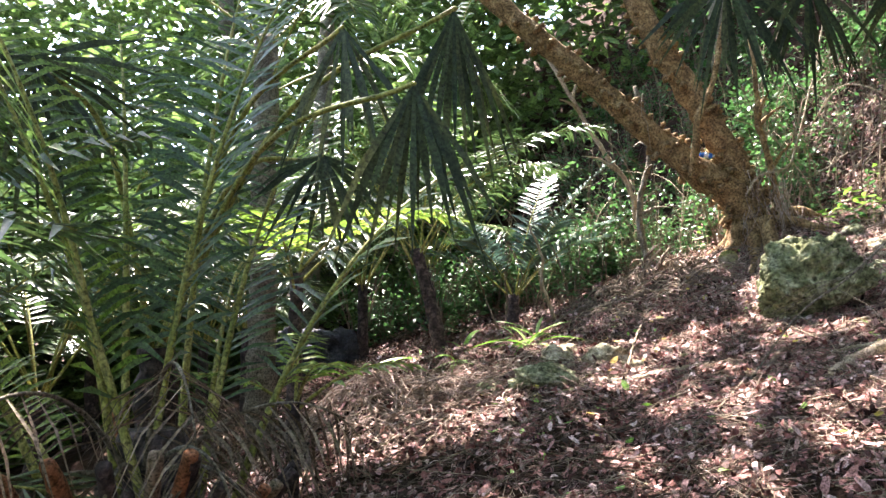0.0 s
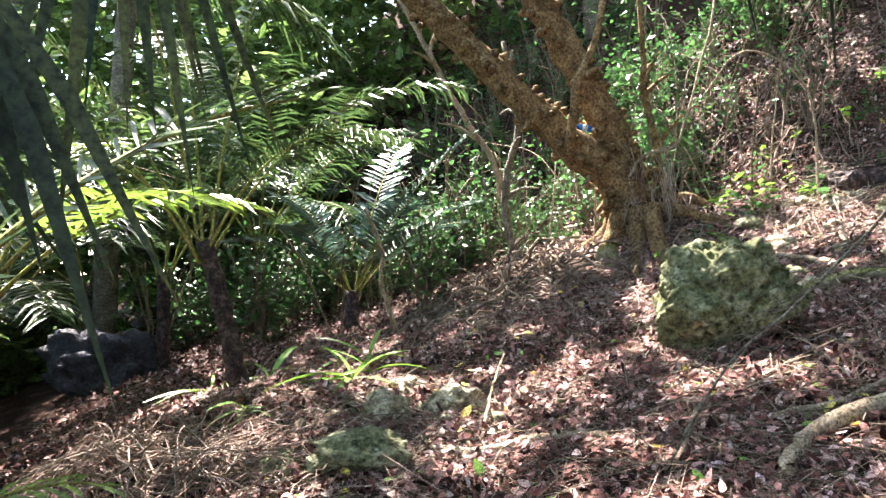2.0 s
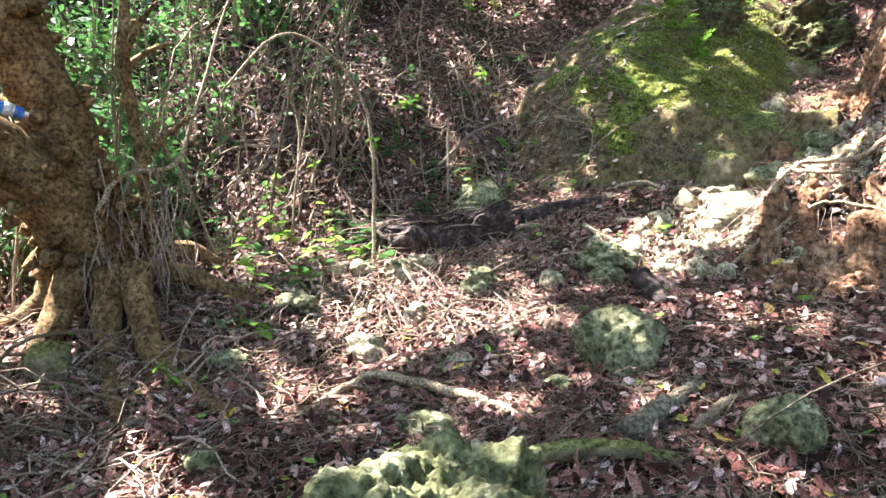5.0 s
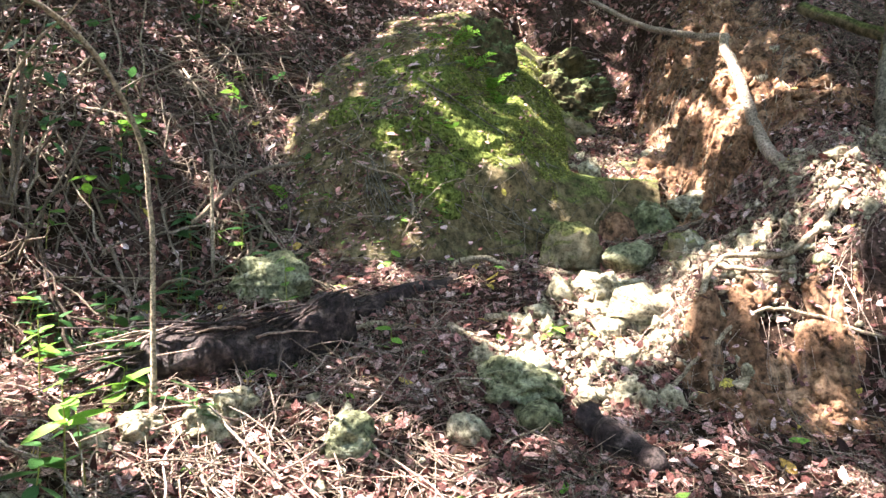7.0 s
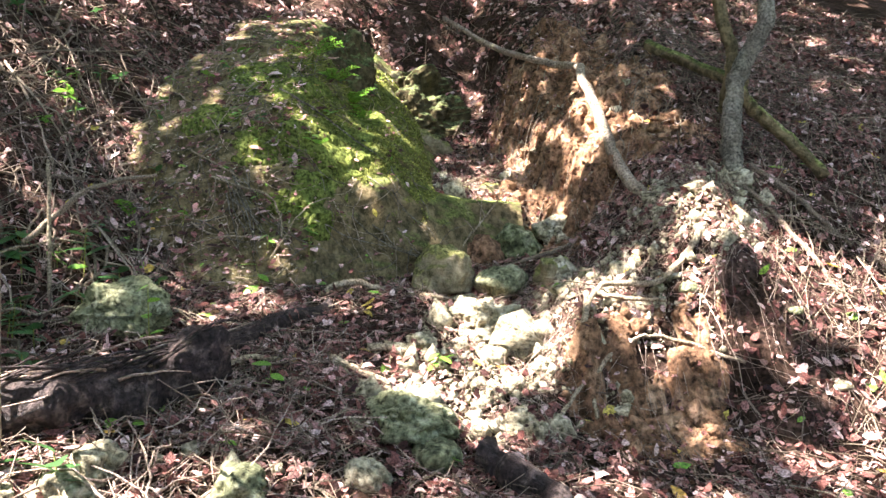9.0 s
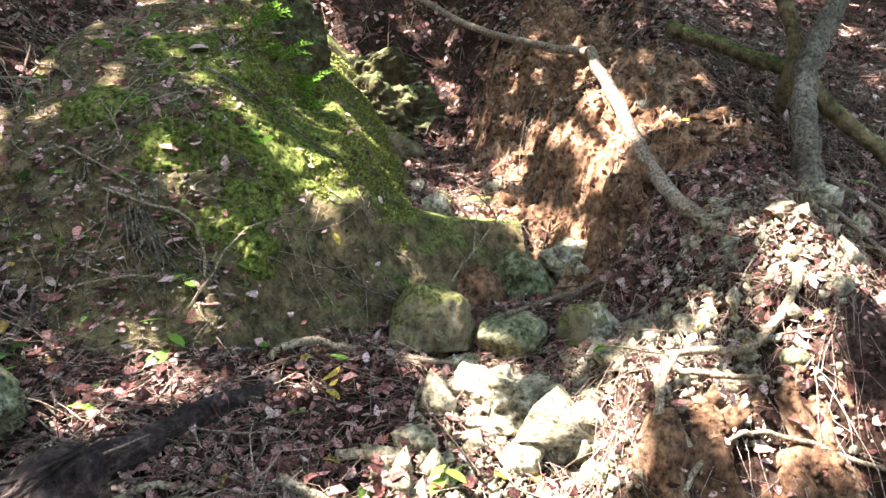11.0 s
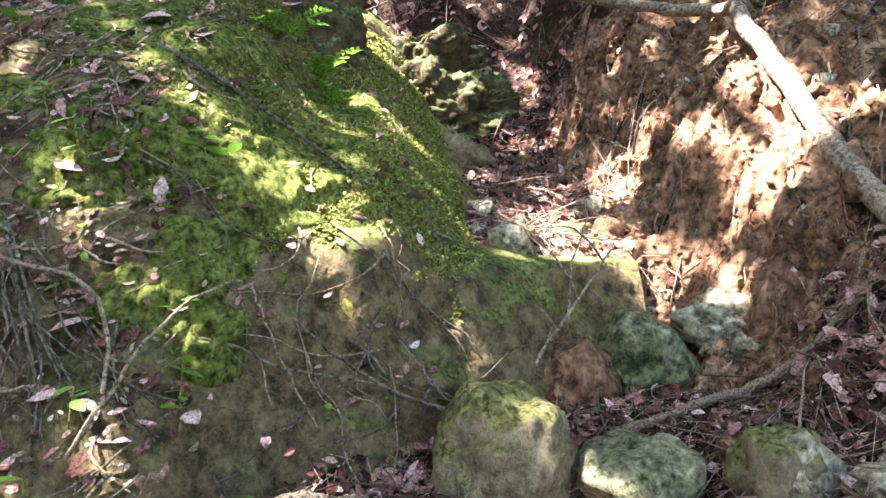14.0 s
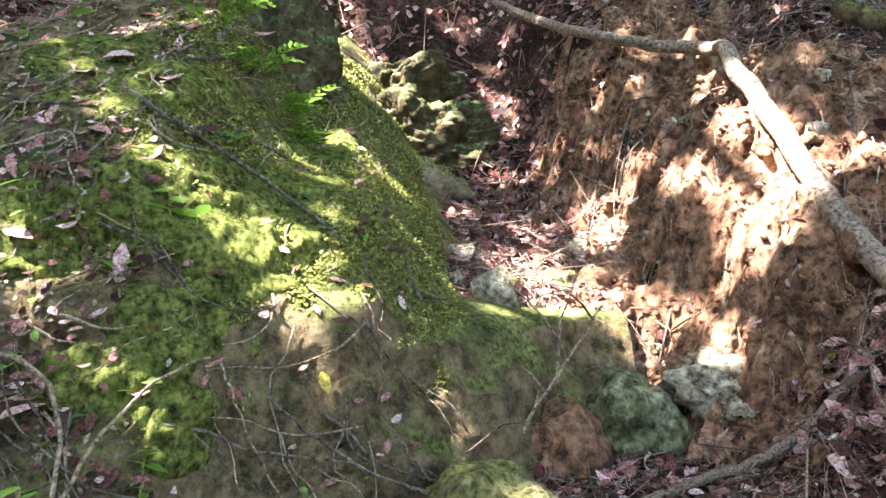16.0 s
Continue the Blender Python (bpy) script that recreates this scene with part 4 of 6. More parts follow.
def shrub(label, seed, height, leaves, leaf, mat, group):
    ob = thing("shrub", label, "shrub", (0, 0, 0), 0, group)
    r, rng = random.Random(seed), np.random.default_rng(seed)
    tips = []
    for i in range(7):
        a, le = r.uniform(0, 6.28), height * r.uniform(0.6, 1.1)
        sp = r.uniform(0.15, 0.55)
        line = curve([(0, 0, -0.05), (sp * 0.4 * le * math.cos(a), sp * 0.4 * le * math.sin(a), le * 0.5), (sp * le * math.cos(a), sp * le * math.sin(a), le)], 10, 0.03, i + seed)
        g = Geo()
        tube(g, line, taper(11, 0.012, 0.004), 5)
        part("branch", g, TWIG, ob)
        tips += line[3:]
    c = np.array([tips[r.randrange(len(tips))] for _ in range(leaves)]) + rng.normal(0, 0.12 * height, (leaves, 3)) * [1, 1, 0.6]
    c[:, 2] = np.maximum(c[:, 2], 0.03)
    v = np.einsum("nij,nkj->nki", frames(leaves, rng, 0.6), leaf_shapes(leaves, leaf, leaf * 0.55, 0.2, rng)) + c[:, None]
    f = many("foliage", v, LEAF_QUADS, mat)
    f.parent = ob
    return ob


SHRUBS = [shrub("leafy green shrub in the undergrowth", 1, 0.9, 230, 0.09, LEAF, "shrubs on the slope"),
          shrub("shrub with mid green leaves on thin twigs", 2, 0.7, 110, 0.075, LEAF, "shrubs on the slope"),
          shrub("low shrub with broad dark green leaves", 3, 0.6, 120, 0.13, LEAF, "shrubs on the slope"),
          shrub("tall thin shrub with sparse green leaves", 4, 1.5, 170, 0.085, LEAF, "shrubs on the slope")]
srand = random.Random(17)
SHRUB_SPOTS = []
while len(SHRUB_SPOTS) < 260:
    x, y = srand.uniform(-1.5, 10), srand.uniform(8.2, 16)
    d = x - float(foot_of_hill(y))
    if d < 0.15 and not (x < 2.0 and y > 9.6) or (x > 5.3 and y < 9.3):
        continue
    SHRUB_SPOTS.append((x, y))
for x, y in ((5.6, 9.0), (1.7, 9.6), (1.4, 8.7), (1.1, 9.9), (6.3, 9.6), (7.0, 9.4), (3.9, 9.4), (2.0, 10.2)):
    SHRUB_SPOTS.append((x, y))
while len(SHRUB_SPOTS) < 340:
    SHRUB_SPOTS.append((srand.uniform(0.4, 4.6), srand.uniform(9.4, 13.0)))
for i, (x, y) in enumerate(SHRUB_SPOTS):
    kind = SHRUBS[srand.choice((0, 0, 1, 1, 2, 3))]
    s = srand.uniform(0.6, 1.25)
    m = pose(x, y, gz(x, y) - 0.02, 0, 0, srand.uniform(0, 360))
    if i < 4:
        SHRUBS[i].matrix_world = m
    else:
        c = copy_thing(kind, m)
        c.scale = (s, s, s)


def thin_stems(n, seed, mat, label):
    """Bare stems and hanging vines standing among the shrubs on the slope."""
    r = random.Random(seed)
    g = Geo()
    for i in range(n):
        x, y = r.uniform(0.6, 7.5), r.uniform(8.9, 12.5)
        if x > 4.2:
            y = r.uniform(8.6, 10.5)
        le, a, lean = r.uniform(0.5, 2.4), r.uniform(0, 6.28), r.uniform(0.1, 0.9)
        b = Vector((x, y, gz(x, y) - 0.03))
        d = Vector((math.cos(a) * lean, math.sin(a) * lean, 1)).normalized() * le
        tube(g, curve([b, b + d * 0.5 + Vector((0, 0, 0.12 * le)), b + d + Vector((0.2 * math.cos(a), 0.2 * math.sin(a), -0.1)) * le], 12, 0.05, i + seed), taper(13, r.uniform(0.004, 0.011), 0.003), 5)
    return tagged(part("thin_stems", g, mat), label, "stems", kind="stuff")


thin_stems(130, 31, TWIG, "thin bare brown stems standing in the undergrowth")
thin_stems(70, 32, ROOT, "thin pale vines arching through the undergrowth")


# trunks of the wood behind
for i, (x, y, r0, lx) in enumerate(((-2.3, 11.5, 0.16, 0.3), (-4.5, 15.0, 0.25, -0.4), (5.0, 14.0, 0.2, -0.2), (8.8, 10.5, 0.16, -0.5), (9.5, 3.0, 0.2, -0.3), (-6.0, 5.0, 0.22, 0.3), (-8, 11, 0.3, 0.1), (-3.5, 18.0, 0.3, 0.2))):
    stem_thing("tree", "tall forest tree with bare grey trunk", "tree", [(x, y, gz(x, y) - 0.2), (x + lx * 0.5, y, gz(x, y) + 3), (x + lx, y + 0.2, gz(x, y) + 7), (x + lx * 1.2, y + 0.3, gz(x, y) + 11)], r0, r0 * 0.5, GREYBARK, 30, 0.05, i, 12, 4, "forest trees")


def wood_behind():
    """The leafy wall of the wood all round; unseen sides added to cut sky light."""
    rng = np.random.default_rng(23)
    n = 250000
    a = rng.uniform(-np.pi, np.pi, n)
    d = rng.uniform(8.5, 17, n)
    x, y = 2 + d * np.cos(a), 5 + d * np.sin(a)
    z = ground(x, y) + rng.uniform(0, 1, n) ** 1.1 * np.where(a > -0.5, 3.0 + (d - 8.5) * 1.25, 9.0)
    k = lattice(x * 0.5 + z * 0.3, y * 0.5 - z * 0.35, 31) * 0.6 + lattice(x * 1.4, z * 1.4 + y, 32) * 0.4 > rng.uniform(0.2, 0.6, n)
    k &= ~((x > 4) & (np.abs(y - 6) < 7) & (d < 14)) & ~((x > 0.2) & (y > 5) & (y < 15.5))
    k |= (a > 1.62) & (a < 2.9) & (d > 11) & (rng.uniform(0, 1, n) < 0.75)
    k &= ((a > 1.62) & (a < 2.9)) | (rng.uniform(0, 1, n) < 0.55)
    x, y, z = x[k], y[k], z[k]
    v = np.einsum("nij,nkj->nki", frames(len(x), rng, 0.7), leaf_shapes(len(x), 0.32, 0.19, 0.2, rng)) + np.stack([x, y, z], 1)[:, None]
    return many("forest_foliage", v, LEAF_QUADS, WOODLEAF)


tagged(wood_behind(), "dense green foliage of the surrounding forest", "foliage", kind="stuff")


# ---- stones ----
rock(2.81, 5.55, (0.76, 0.46, 0.67), 4, BOULDER, "grey green honeycombed limestone boulder beside the path", turn=-27, sink=-0.02, sub=6, lump=0.36, pits=0.22, pit_scale=5.0, tilt=(4, -24), name="boulder")
rock(6.68, 6.18, (0.38, 0.34, 0.35), 11, MOSSSTONE, "rounded mossy boulder at the foot of the rock face", turn=40, sink=0.02, sub=5, lump=0.22, name="boulder")
rock(6.20, 6.0, (0.40, 0.38, 0.28), 13, PALE, "pale pitted limestone rock in the sun", turn=15, sink=0.09, sub=5, lump=0.45, pits=0.24, pit_scale=4)
rock(5.93, 7.74, (0.46, 0.30, 0.30), 15, CORAL, "pale green pitted rock by the fallen log", turn=80, sink=0.05, sub=5, lump=0.35, pits=0.12, pit_scale=5)
rock(4.38, 5.93, (0.40, 0.34, 0.38), 17, CORAL, "grey green pitted rock on the path", turn=10, sink=0.06, sub=5, lump=0.38, pits=0.12, pit_scale=5)
rock(4.06, 5.18, (0.27, 0.24, 0.22), 19, CORAL, "pale green rounded rock in the litter", turn=50, sink=0.04, sub=5, lump=0.25, pits=0.05)
rock(1.24, 5.76, (0.36, 0.26, 0.22), 21, PALE, "pale limestone rock on the path", turn=30, sink=0.05, sub=5, lump=0.4, pits=0.1)
rock(0.84, 5.70, (0.32, 0.26, 0.22), 22, PALE, "pale limestone rock on the path", turn=70, sink=0.05, sub=5, lump=0.4, pits=0.1)
rock(0.70, 5.10, (0.46, 0.34, 0.20), 23, CORAL, "grey green rock half buried in the path", turn=10, sink=0.05, sub=5, lump=0.35, pits=0.08)
rock(0.36, 5.28, (0.28, 0.22, 0.15), 24, CORAL, "grey green rock half buried in the path", turn=100, sink=0.05, sub=4, lump=0.3)
rock(7.12, 5.64, (0.28, 0.30, 0.30), 27, BOULDER, "dark mossy rock in the gully", turn=10, sink=0.06, sub=5, lump=0.3)
rock(6.43, 5.57, (0.22, 0.2, 0.22), 28, MOSSSTONE, "small yellowish rock below the gully", turn=60, sink=0.04, sub=4, lump=0.35)
rock(6.60, 5.85, (0.32, 0.28, 0.23), 29, CORAL, "small grey rock beside the mossy boulder", turn=20, sink=0.04, sub=4, lump=0.35)
rock(5.42, 6.48, (0.42, 0.34, 0.20), 31, CORAL, "broken pale limestone slab in the litter", turn=15, sink=0.06, sub=5, lump=0.45, pits=0.12)
rock(5.20, 6.36, (0.22, 0.18, 0.16), 32, CORAL, "small grey rock in the litter", turn=25, sink=0.04, sub=4, lump=0.35)
rock(5.05, 6.62, (0.15, 0.13, 0.14), 33, PALE, "small pale rock in the litter", turn=60, sink=0.03, sub=4, lump=0.35)
rock(4.98, 7.52, (0.26, 0.18, 0.15), 34, PALE, "angular pale rock among dry stalks", turn=10, sink=0.04, sub=4, lump=0.4)
rock(3.02, 6.93, (0.20, 0.15, 0.12), 35, CORAL, "flat pale green stone in the litter", turn=40, sink=0.03, sub=4, lump=0.3)
rock(3.55, 6.05, (0.20, 0.15, 0.13), 36, PALE, "pale stone beside the boulder", turn=70, sink=0.03, sub=4, lump=0.35)
rock(2.95, 8.05, (0.22, 0.20, 0.24), 37, MOSSSTONE, "mossy stone at the tree's foot", turn=0, sink=0.04, sub=4, lump=0.2)


def rock_on(x, y, z, size, seed, mat, label, turn=0.0, **kw):
    """A stone whose foot is at the height z."""
    return rock(x, y, size, seed, mat, label, turn, gz(x, y) - z, **kw)


rock_on(8.98, 6.08, 4.42, (0.55, 0.74, 0.52), 41, DARKMOSS, "dark mossy rock step in the gully", 10, sub=6, lump=0.45, pits=0.12, pit_scale=3, boxy=True)
rock_on(9.22, 6.18, 4.72, (0.55, 0.66, 0.42), 47, DARKMOSS, "dark mossy rock step in the gully", 40, sub=6, lump=0.45, pits=0.12, pit_scale=3, boxy=True)
rock_on(8.66, 6.16, 4.18, (0.50, 0.56, 0.36), 48, MOSSSTONE, "pale mossy slab below the rock steps", 10, sub=5, lump=0.4, pits=0.08)
rock_on(9.45, 6.45, 4.9, (0.6, 0.6, 0.4), 49, MOSSSTONE, "pale mossy stone high in the gully", 60, sub=5, lump=0.5, pits=0.1)
rock_on(7.62, 5.72, 3.72, (0.24, 0.30, 0.16), 43, MOSSSTONE, "small mossy stone on the gully ledge", 30, sub=4, lump=0.3)
rock_on(7.62, 5.95, 3.70, (0.22, 0.26, 0.17), 50, MOSSSTONE, "small mossy stone on the gully ledge", 70, sub=4, lump=0.3)
rock_on(7.05, 5.87, 3.18, (0.22, 0.24, 0.28), 44, EARTH, "yellowish rock at the gully's foot", 30, sub=4, lump=0.35)
rock_on(8.50, 6.84, 4.46, (0.60, 0.66, 0.85), 45, DARKMOSS, "overhanging mossy rock above the gully", 20, sub=6, lump=0.34, pits=0.06, boxy=True)
rock_on(7.10, 5.24, 3.36, (0.34, 0.5, 0.24), 46, PALE, "whitish hollow limestone in the earth bank", 10, sub=5, lump=0.5, pits=0.14, pit_scale=2.6)

for x, y, s, mat, seed in ((4.77, 7.55, 0.22, PALE, 71), (4.67, 7.74, 0.20, PALE, 72), (4.03, 7.08, 0.26, PALE, 73), (4.08, 7.64, 0.22, CORAL, 74), (4.95, 7.05, 0.26, CORAL, 75),
                           (3.53, 7.50, 0.20, CORAL, 76), (4.47, 6.54, 0.14, PALE, 77), (4.12, 6.08, 0.16, CORAL, 78), (3.62, 6.38, 0.20, CORAL, 79), (4.15, 6.60, 0.12, PALE, 80), (4.5, 7.15, 0.16, PALE, 81), (1.02, 6.25, 0.18, PALE, 82)):
    rock(x, y, (s, s * 0.8, s * 0.65), seed, mat, "rough pale limestone lump among dry stalks", turn=seed * 40, sink=s * 0.12, sub=4, lump=0.5, pits=0.12, pit_scale=4, group="limestone lumps on the slope")
# a dark bluish object of unknown kind, built as a lump of stone
BLUEBLACK = material("blue black lump", [(0.010, 0.011, 0.016), (0.035, 0.038, 0.055), (0.10, 0.105, 0.13)], 7, 0.6, 1.0, 40, gloss=0.4)
rock(-1.75, 9.9, (1.1, 0.8, 0.75), 91, BLUEBLACK, "blue black object in the shaded hollow below the palms", turn=20, sink=0.08, sub=5, lump=0.5, pits=0.1, pit_scale=3, name="boulder")

rr = random.Random(77)
for i in range(34):                                   # rubble in the sunny patch
    a, d = rr.uniform(0, 6.28), math.sqrt(rr.random())
    x, y = 5.98 + 0.62 * d * math.cos(a), 5.85 + 0.55 * d * math.sin(a)
    s = rr.uniform(0.05, 0.17)
    rock(x, y, (s, s * rr.uniform(0.6, 1), s * rr.uniform(0.5, 0.8)), 100 + i, PALE, "small pale limestone lump in the sun", turn=rr.uniform(0, 360), sink=s * 0.2, sub=3, lump=0.45, group="limestone rubble")
for i in range(60):                                   # stones along the path
    x, y = rr.uniform(0.5, 6), rr.uniform(3.5, 7.8)
    s = rr.uniform(0.03, 0.10)
    rock(x, y, (s, s * rr.uniform(0.6, 1), s * rr.uniform(0.5, 0.8)), 200 + i, rr.choice((CORAL, PALE)), "small grey stone in the leaf litter", turn=rr.uniform(0, 360), sink=s * 0.2, sub=2, lump=0.4, group="stones along the path", name="stone")


for i in range(70):                                   # clods in the earth bank
    x, y = rr.uniform(6.8, 8.5), rr.uniform(4.6, 5.5)
    s = rr.uniform(0.03, 0.11)
    rock(x - 0.03, y, (s, s * rr.uniform(0.7, 1.2), s * rr.uniform(0.6, 1)), 300 + i, EARTH, "clod of crumbling reddish earth in the bank", turn=rr.uniform(0, 360), sink=s * 0.3 - 0.06, sub=3, lump=0.8, group="earth clods in the bank", name="earth_clod")




# ---- roots, logs and branches ----
def lying(name, label, category, spots, r0, r1, mat, lift=0.6, wobble=0.012, seed=0, sides=10, rough=0.15, group=""):
    """A branch that lies on the ground through the spots (x, y, extra height)."""
    pts = [(x, y, gz(x, y) + (r0 + (r1 - r0) * i / (len(spots) - 1)) * lift + h) for i, (x, y, h) in enumerate(spots)]
    line = curve(pts, max(12, 6 * len(pts)), wobble, seed)
    o = line[0].copy()
    g = Geo()
    tube(g, [p - o for p in line], taper(len(line), r0, r1), sides, rough, seed)
    ob = part(name, g, mat)
    ob.location = o
    return tagged(ob, label, category, group)


# the black rotten log
def rotten_log():
    ob = thing("log", "black rotten log with frayed fibres", "log", (5.25, 7.65, gz(5.25, 7.65)))
    o = Vector((5.25, 7.65, gz(5.25, 7.65)))
    g = Geo()
    line = [p - o for p in curve([(4.98, 8.05, gz(4.98, 8.05) + 0.04), (5.14, 7.80, gz(5.14, 7.80) + 0.09), (5.36, 7.52, gz(5.36, 7.52) + 0.11), (5.58, 7.25, gz(5.58, 7.25) + 0.13)], 40, 0.012)]
    tube(g, line, list(np.interp(np.linspace(0, 1, 41), [0, 0.2, 0.6, 1], [0.03, 0.085, 0.115, 0.12])), 28, 0.7, 3)
    part("body", g, DARKBARK, ob)
    r = random.Random(4)
    for i in range(110):
        k = r.randint(4, 38)
        b = line[k] + Vector((r.uniform(-0.1, 0.06), r.uniform(-0.08, 0.08), r.uniform(0.0, 0.12)))
        d = (line[k + 1] - line[k]).normalized() * r.uniform(0.15, 0.4) * r.choice((-1, 1)) + Vector((r.uniform(-0.08, 0.02), 0, r.uniform(-0.04, 0.04)))
        g = Geo()
        tube(g, curve([b, b + d * 0.5 + Vector((0, 0, 0.015)), b + d], 5, 0.012, i), taper(6, 0.007, 0.002), 4)
        part("splinter", g, DARKBARK if i % 4 else STRAW, ob)
    return ob


rotten_log()
lying("log", "thin dark log lying by the rock face", "log", [(5.72, 7.28, 0.03), (5.95, 7.05, 0.02), (6.15, 6.86, 0.0), (6.22, 6.8, 0)], 0.05, 0.03, DARKBARK, seed=2, rough=0.3)
lying("log", "black rotten root lump at the path's edge", "log", [(5.22, 6.18, 0.02), (5.08, 6.05, 0.03), (4.92, 5.92, 0.0)], 0.07, 0.03, DARKBARK, seed=5, rough=0.9, sides=20)
lying("branch", "dead branch lying across the path", "branch", [(3.38, 6.9, 0), (3.60, 6.88, 0.04), (3.80, 6.80, 0.06), (3.85, 6.4, 0.03), (3.86, 5.98, 0)], 0.016, 0.022, ROOT, seed=7)
lying("branch", "moss covered branch beside the boulder", "branch", [(3.42, 5.98, 0.02), (3.58, 5.80, 0.06), (3.68, 5.60, 0.03), (3.74, 5.42, 0)], 0.04, 0.028, MOSSSTONE, seed=8)
lying("branch", "split piece of rotten wood", "branch", [(3.86, 5.66, 0.02), (4.02, 5.58, 0.04), (4.22, 5.52, 0.02)], 0.045, 0.03, GREYBARK, seed=9, rough=0.4)
lying("branch", "split piece of rotten wood", "branch", [(3.95, 5.45, 0.01), (4.1, 5.40, 0.03), (4.25, 5.35, 0.01)], 0.025, 0.018, TWIG, seed=10, rough=0.4)
lying("root", "pale bent root across the path", "root", [(1.02, 5.20, 0.0), (1.25, 5.12, 0.02), (1.50, 5.07, 0.01), (1.66, 4.92, 0.02), (1.80, 4.74, 0)], 0.022, 0.018, ROOT, seed=11)
lying("root", "thick pale root crossing the path", "root", [(2.12, 4.15, 0.0), (2.25, 4.30, 0.02), (2.48, 4.45, 0.05), (2.75, 4.40, 0.03), (3.1, 4.2, 0)], 0.03, 0.04, ROOT, seed=12)
lying("root", "thin pale root on the ground", "root", [(2.05, 4.55, 0.0), (2.4, 4.68, 0.02), (2.7, 4.62, 0.02), (3.1, 4.75, 0)], 0.012, 0.016, ROOT, seed=13)
lying("root", "dark root on the ground", "root", [(1.6, 4.1, 0.0), (1.9, 4.5, 0.02), (2.2, 4.9, 0.02), (2.5, 5.1, 0)], 0.012, 0.018, TWIG, seed=14)
lying("stick", "pale straight stick on the path", "stick", [(1.28, 5.25, 0.02), (1.40, 5.62, 0.12), (1.55, 6.0, 0.22)], 0.009, 0.006, ROOT, seed=15)
lying("root", "pale root running over the sunny bank", "root", [(5.62, 5.66, 0.02), (5.72, 5.62, 0.08), (5.82, 5.50, 0.09), (5.87, 5.36, 0.09), (5.86, 5.20, 0.08), (5.88, 5.05, 0.06), (5.95, 4.92, 0.0)], 0.011, 0.018, ROOT, seed=16)
lying("root", "pale root hanging down the earth step", "root", [(5.80, 5.58, 0.08), (5.70, 5.61, 0.08), (5.62, 5.62, 0.06), (5.52, 5.62, 0)], 0.013, 0.010, ROOT, seed=17)
lying("root", "pale root running over the sunny bank", "root", [(5.80, 5.55, 0.07), (5.77, 5.40, 0.09), (5.76, 5.20, 0.07)], 0.012, 0.009, ROOT, seed=18)
lying("root", "pale thin root over the earth step", "root", [(5.52, 5.82, 0.0), (5.63, 5.62, 0.08), (5.68, 5.40, 0.09), (5.68, 5.18, 0.08), (5.62, 4.9, 0.02)], 0.010, 0.008, ROOT, seed=19)
lying("stick", "pale dead stick by the limestone", "stick", [(5.74, 6.78, 0.03), (5.70, 6.66, 0.03), (5.66, 6.52, 0.02)], 0.02, 0.012, ROOT, seed=20)
lying("stick", "pale dead stick by the limestone", "stick", [(5.86, 6.62, 0.03), (5.85, 6.48, 0.03), (5.83, 6.42, 0.02)], 0.018, 0.014, ROOT, seed=21)
lying("root", "pale bent root at the foot of the rock", "root", [(6.32, 6.86, 0.0), (6.36, 6.78, 0.05), (6.46, 6.66, 0.06), (6.54, 6.50, 0.02)], 0.014, 0.018, ROOT, seed=22)
lying("root", "thin dark root at the foot of the rock", "root", [(6.30, 7.12, 0.0), (6.38, 6.95, 0.02), (6.45, 6.78, 0.03)], 0.009, 0.012, GREYBARK, seed=23)
lying("root", "thin root lying before the mossy boulder", "root", [(6.48, 6.42, 0.0), (6.42, 6.28, 0.02), (6.46, 6.05, 0.02), (6.52, 5.92, 0.01)], 0.012, 0.009, ROOT, seed=24)
lying("stick", "stick lying in the litter with dry leaves", "stick", [(5.52, 7.36, 0.03), (5.68, 7.14, 0.04), (5.72, 6.98, 0.02)], 0.014, 0.01, ROOT, seed=25)
lying("branch", "dark branch slanting over the gully's mouth", "branch", [(6.73, 5.86, 0.03), (6.73, 5.6, 0.05), (6.70, 5.38, 0.05), (6.68, 5.16, 0.03)], 0.012, 0.015, TWIG, seed=26)
lying("stick", "slanting stick in the undergrowth", "stick", [(6.05, 8.25, 0.1), (6.25, 8.0, 0.35), (6.4, 7.72, 0.5)], 0.014, 0.01, TWIG, seed=27)
stem_thing("sapling", "thin yellowish upright stem before the bank", "sapling", [(6.0, 8.1, 2.95), (6.0, 8.1, 3.3), (6.02, 8.12, 3.75)], 0.012, 0.009, ROOT, seed=28, wobble=0.006)

# the long bent branch over the bank
stem_thing("branch", "long bent branch resting on the bank", "branch", [(9.3, 5.85, 5.75), (8.6, 5.5, 5.22), (8.1, 5.2, 4.93), (7.8, 5.0, 4.79), (7.52, 5.05, 4.69), (7.40, 5.08, 4.58), (7.28, 5.05, 4.41), (6.9, 5.04, 3.94), (6.52, 5.02, 3.63), (6.22, 4.90, 3.43)], 0.022, 0.042, BRANCH, 60, 0.010, 31, 14)
stem_thing("branch", "green mossy branch end on the bank", "branch", [(7.62, 4.50, 4.90), (7.30, 4.38, 4.68), (6.96, 4.26, 4.46), (6.8, 4.2, 4.36)], 0.04, 0.042, MOSSROCK, 20, 0.01, 32, 12)
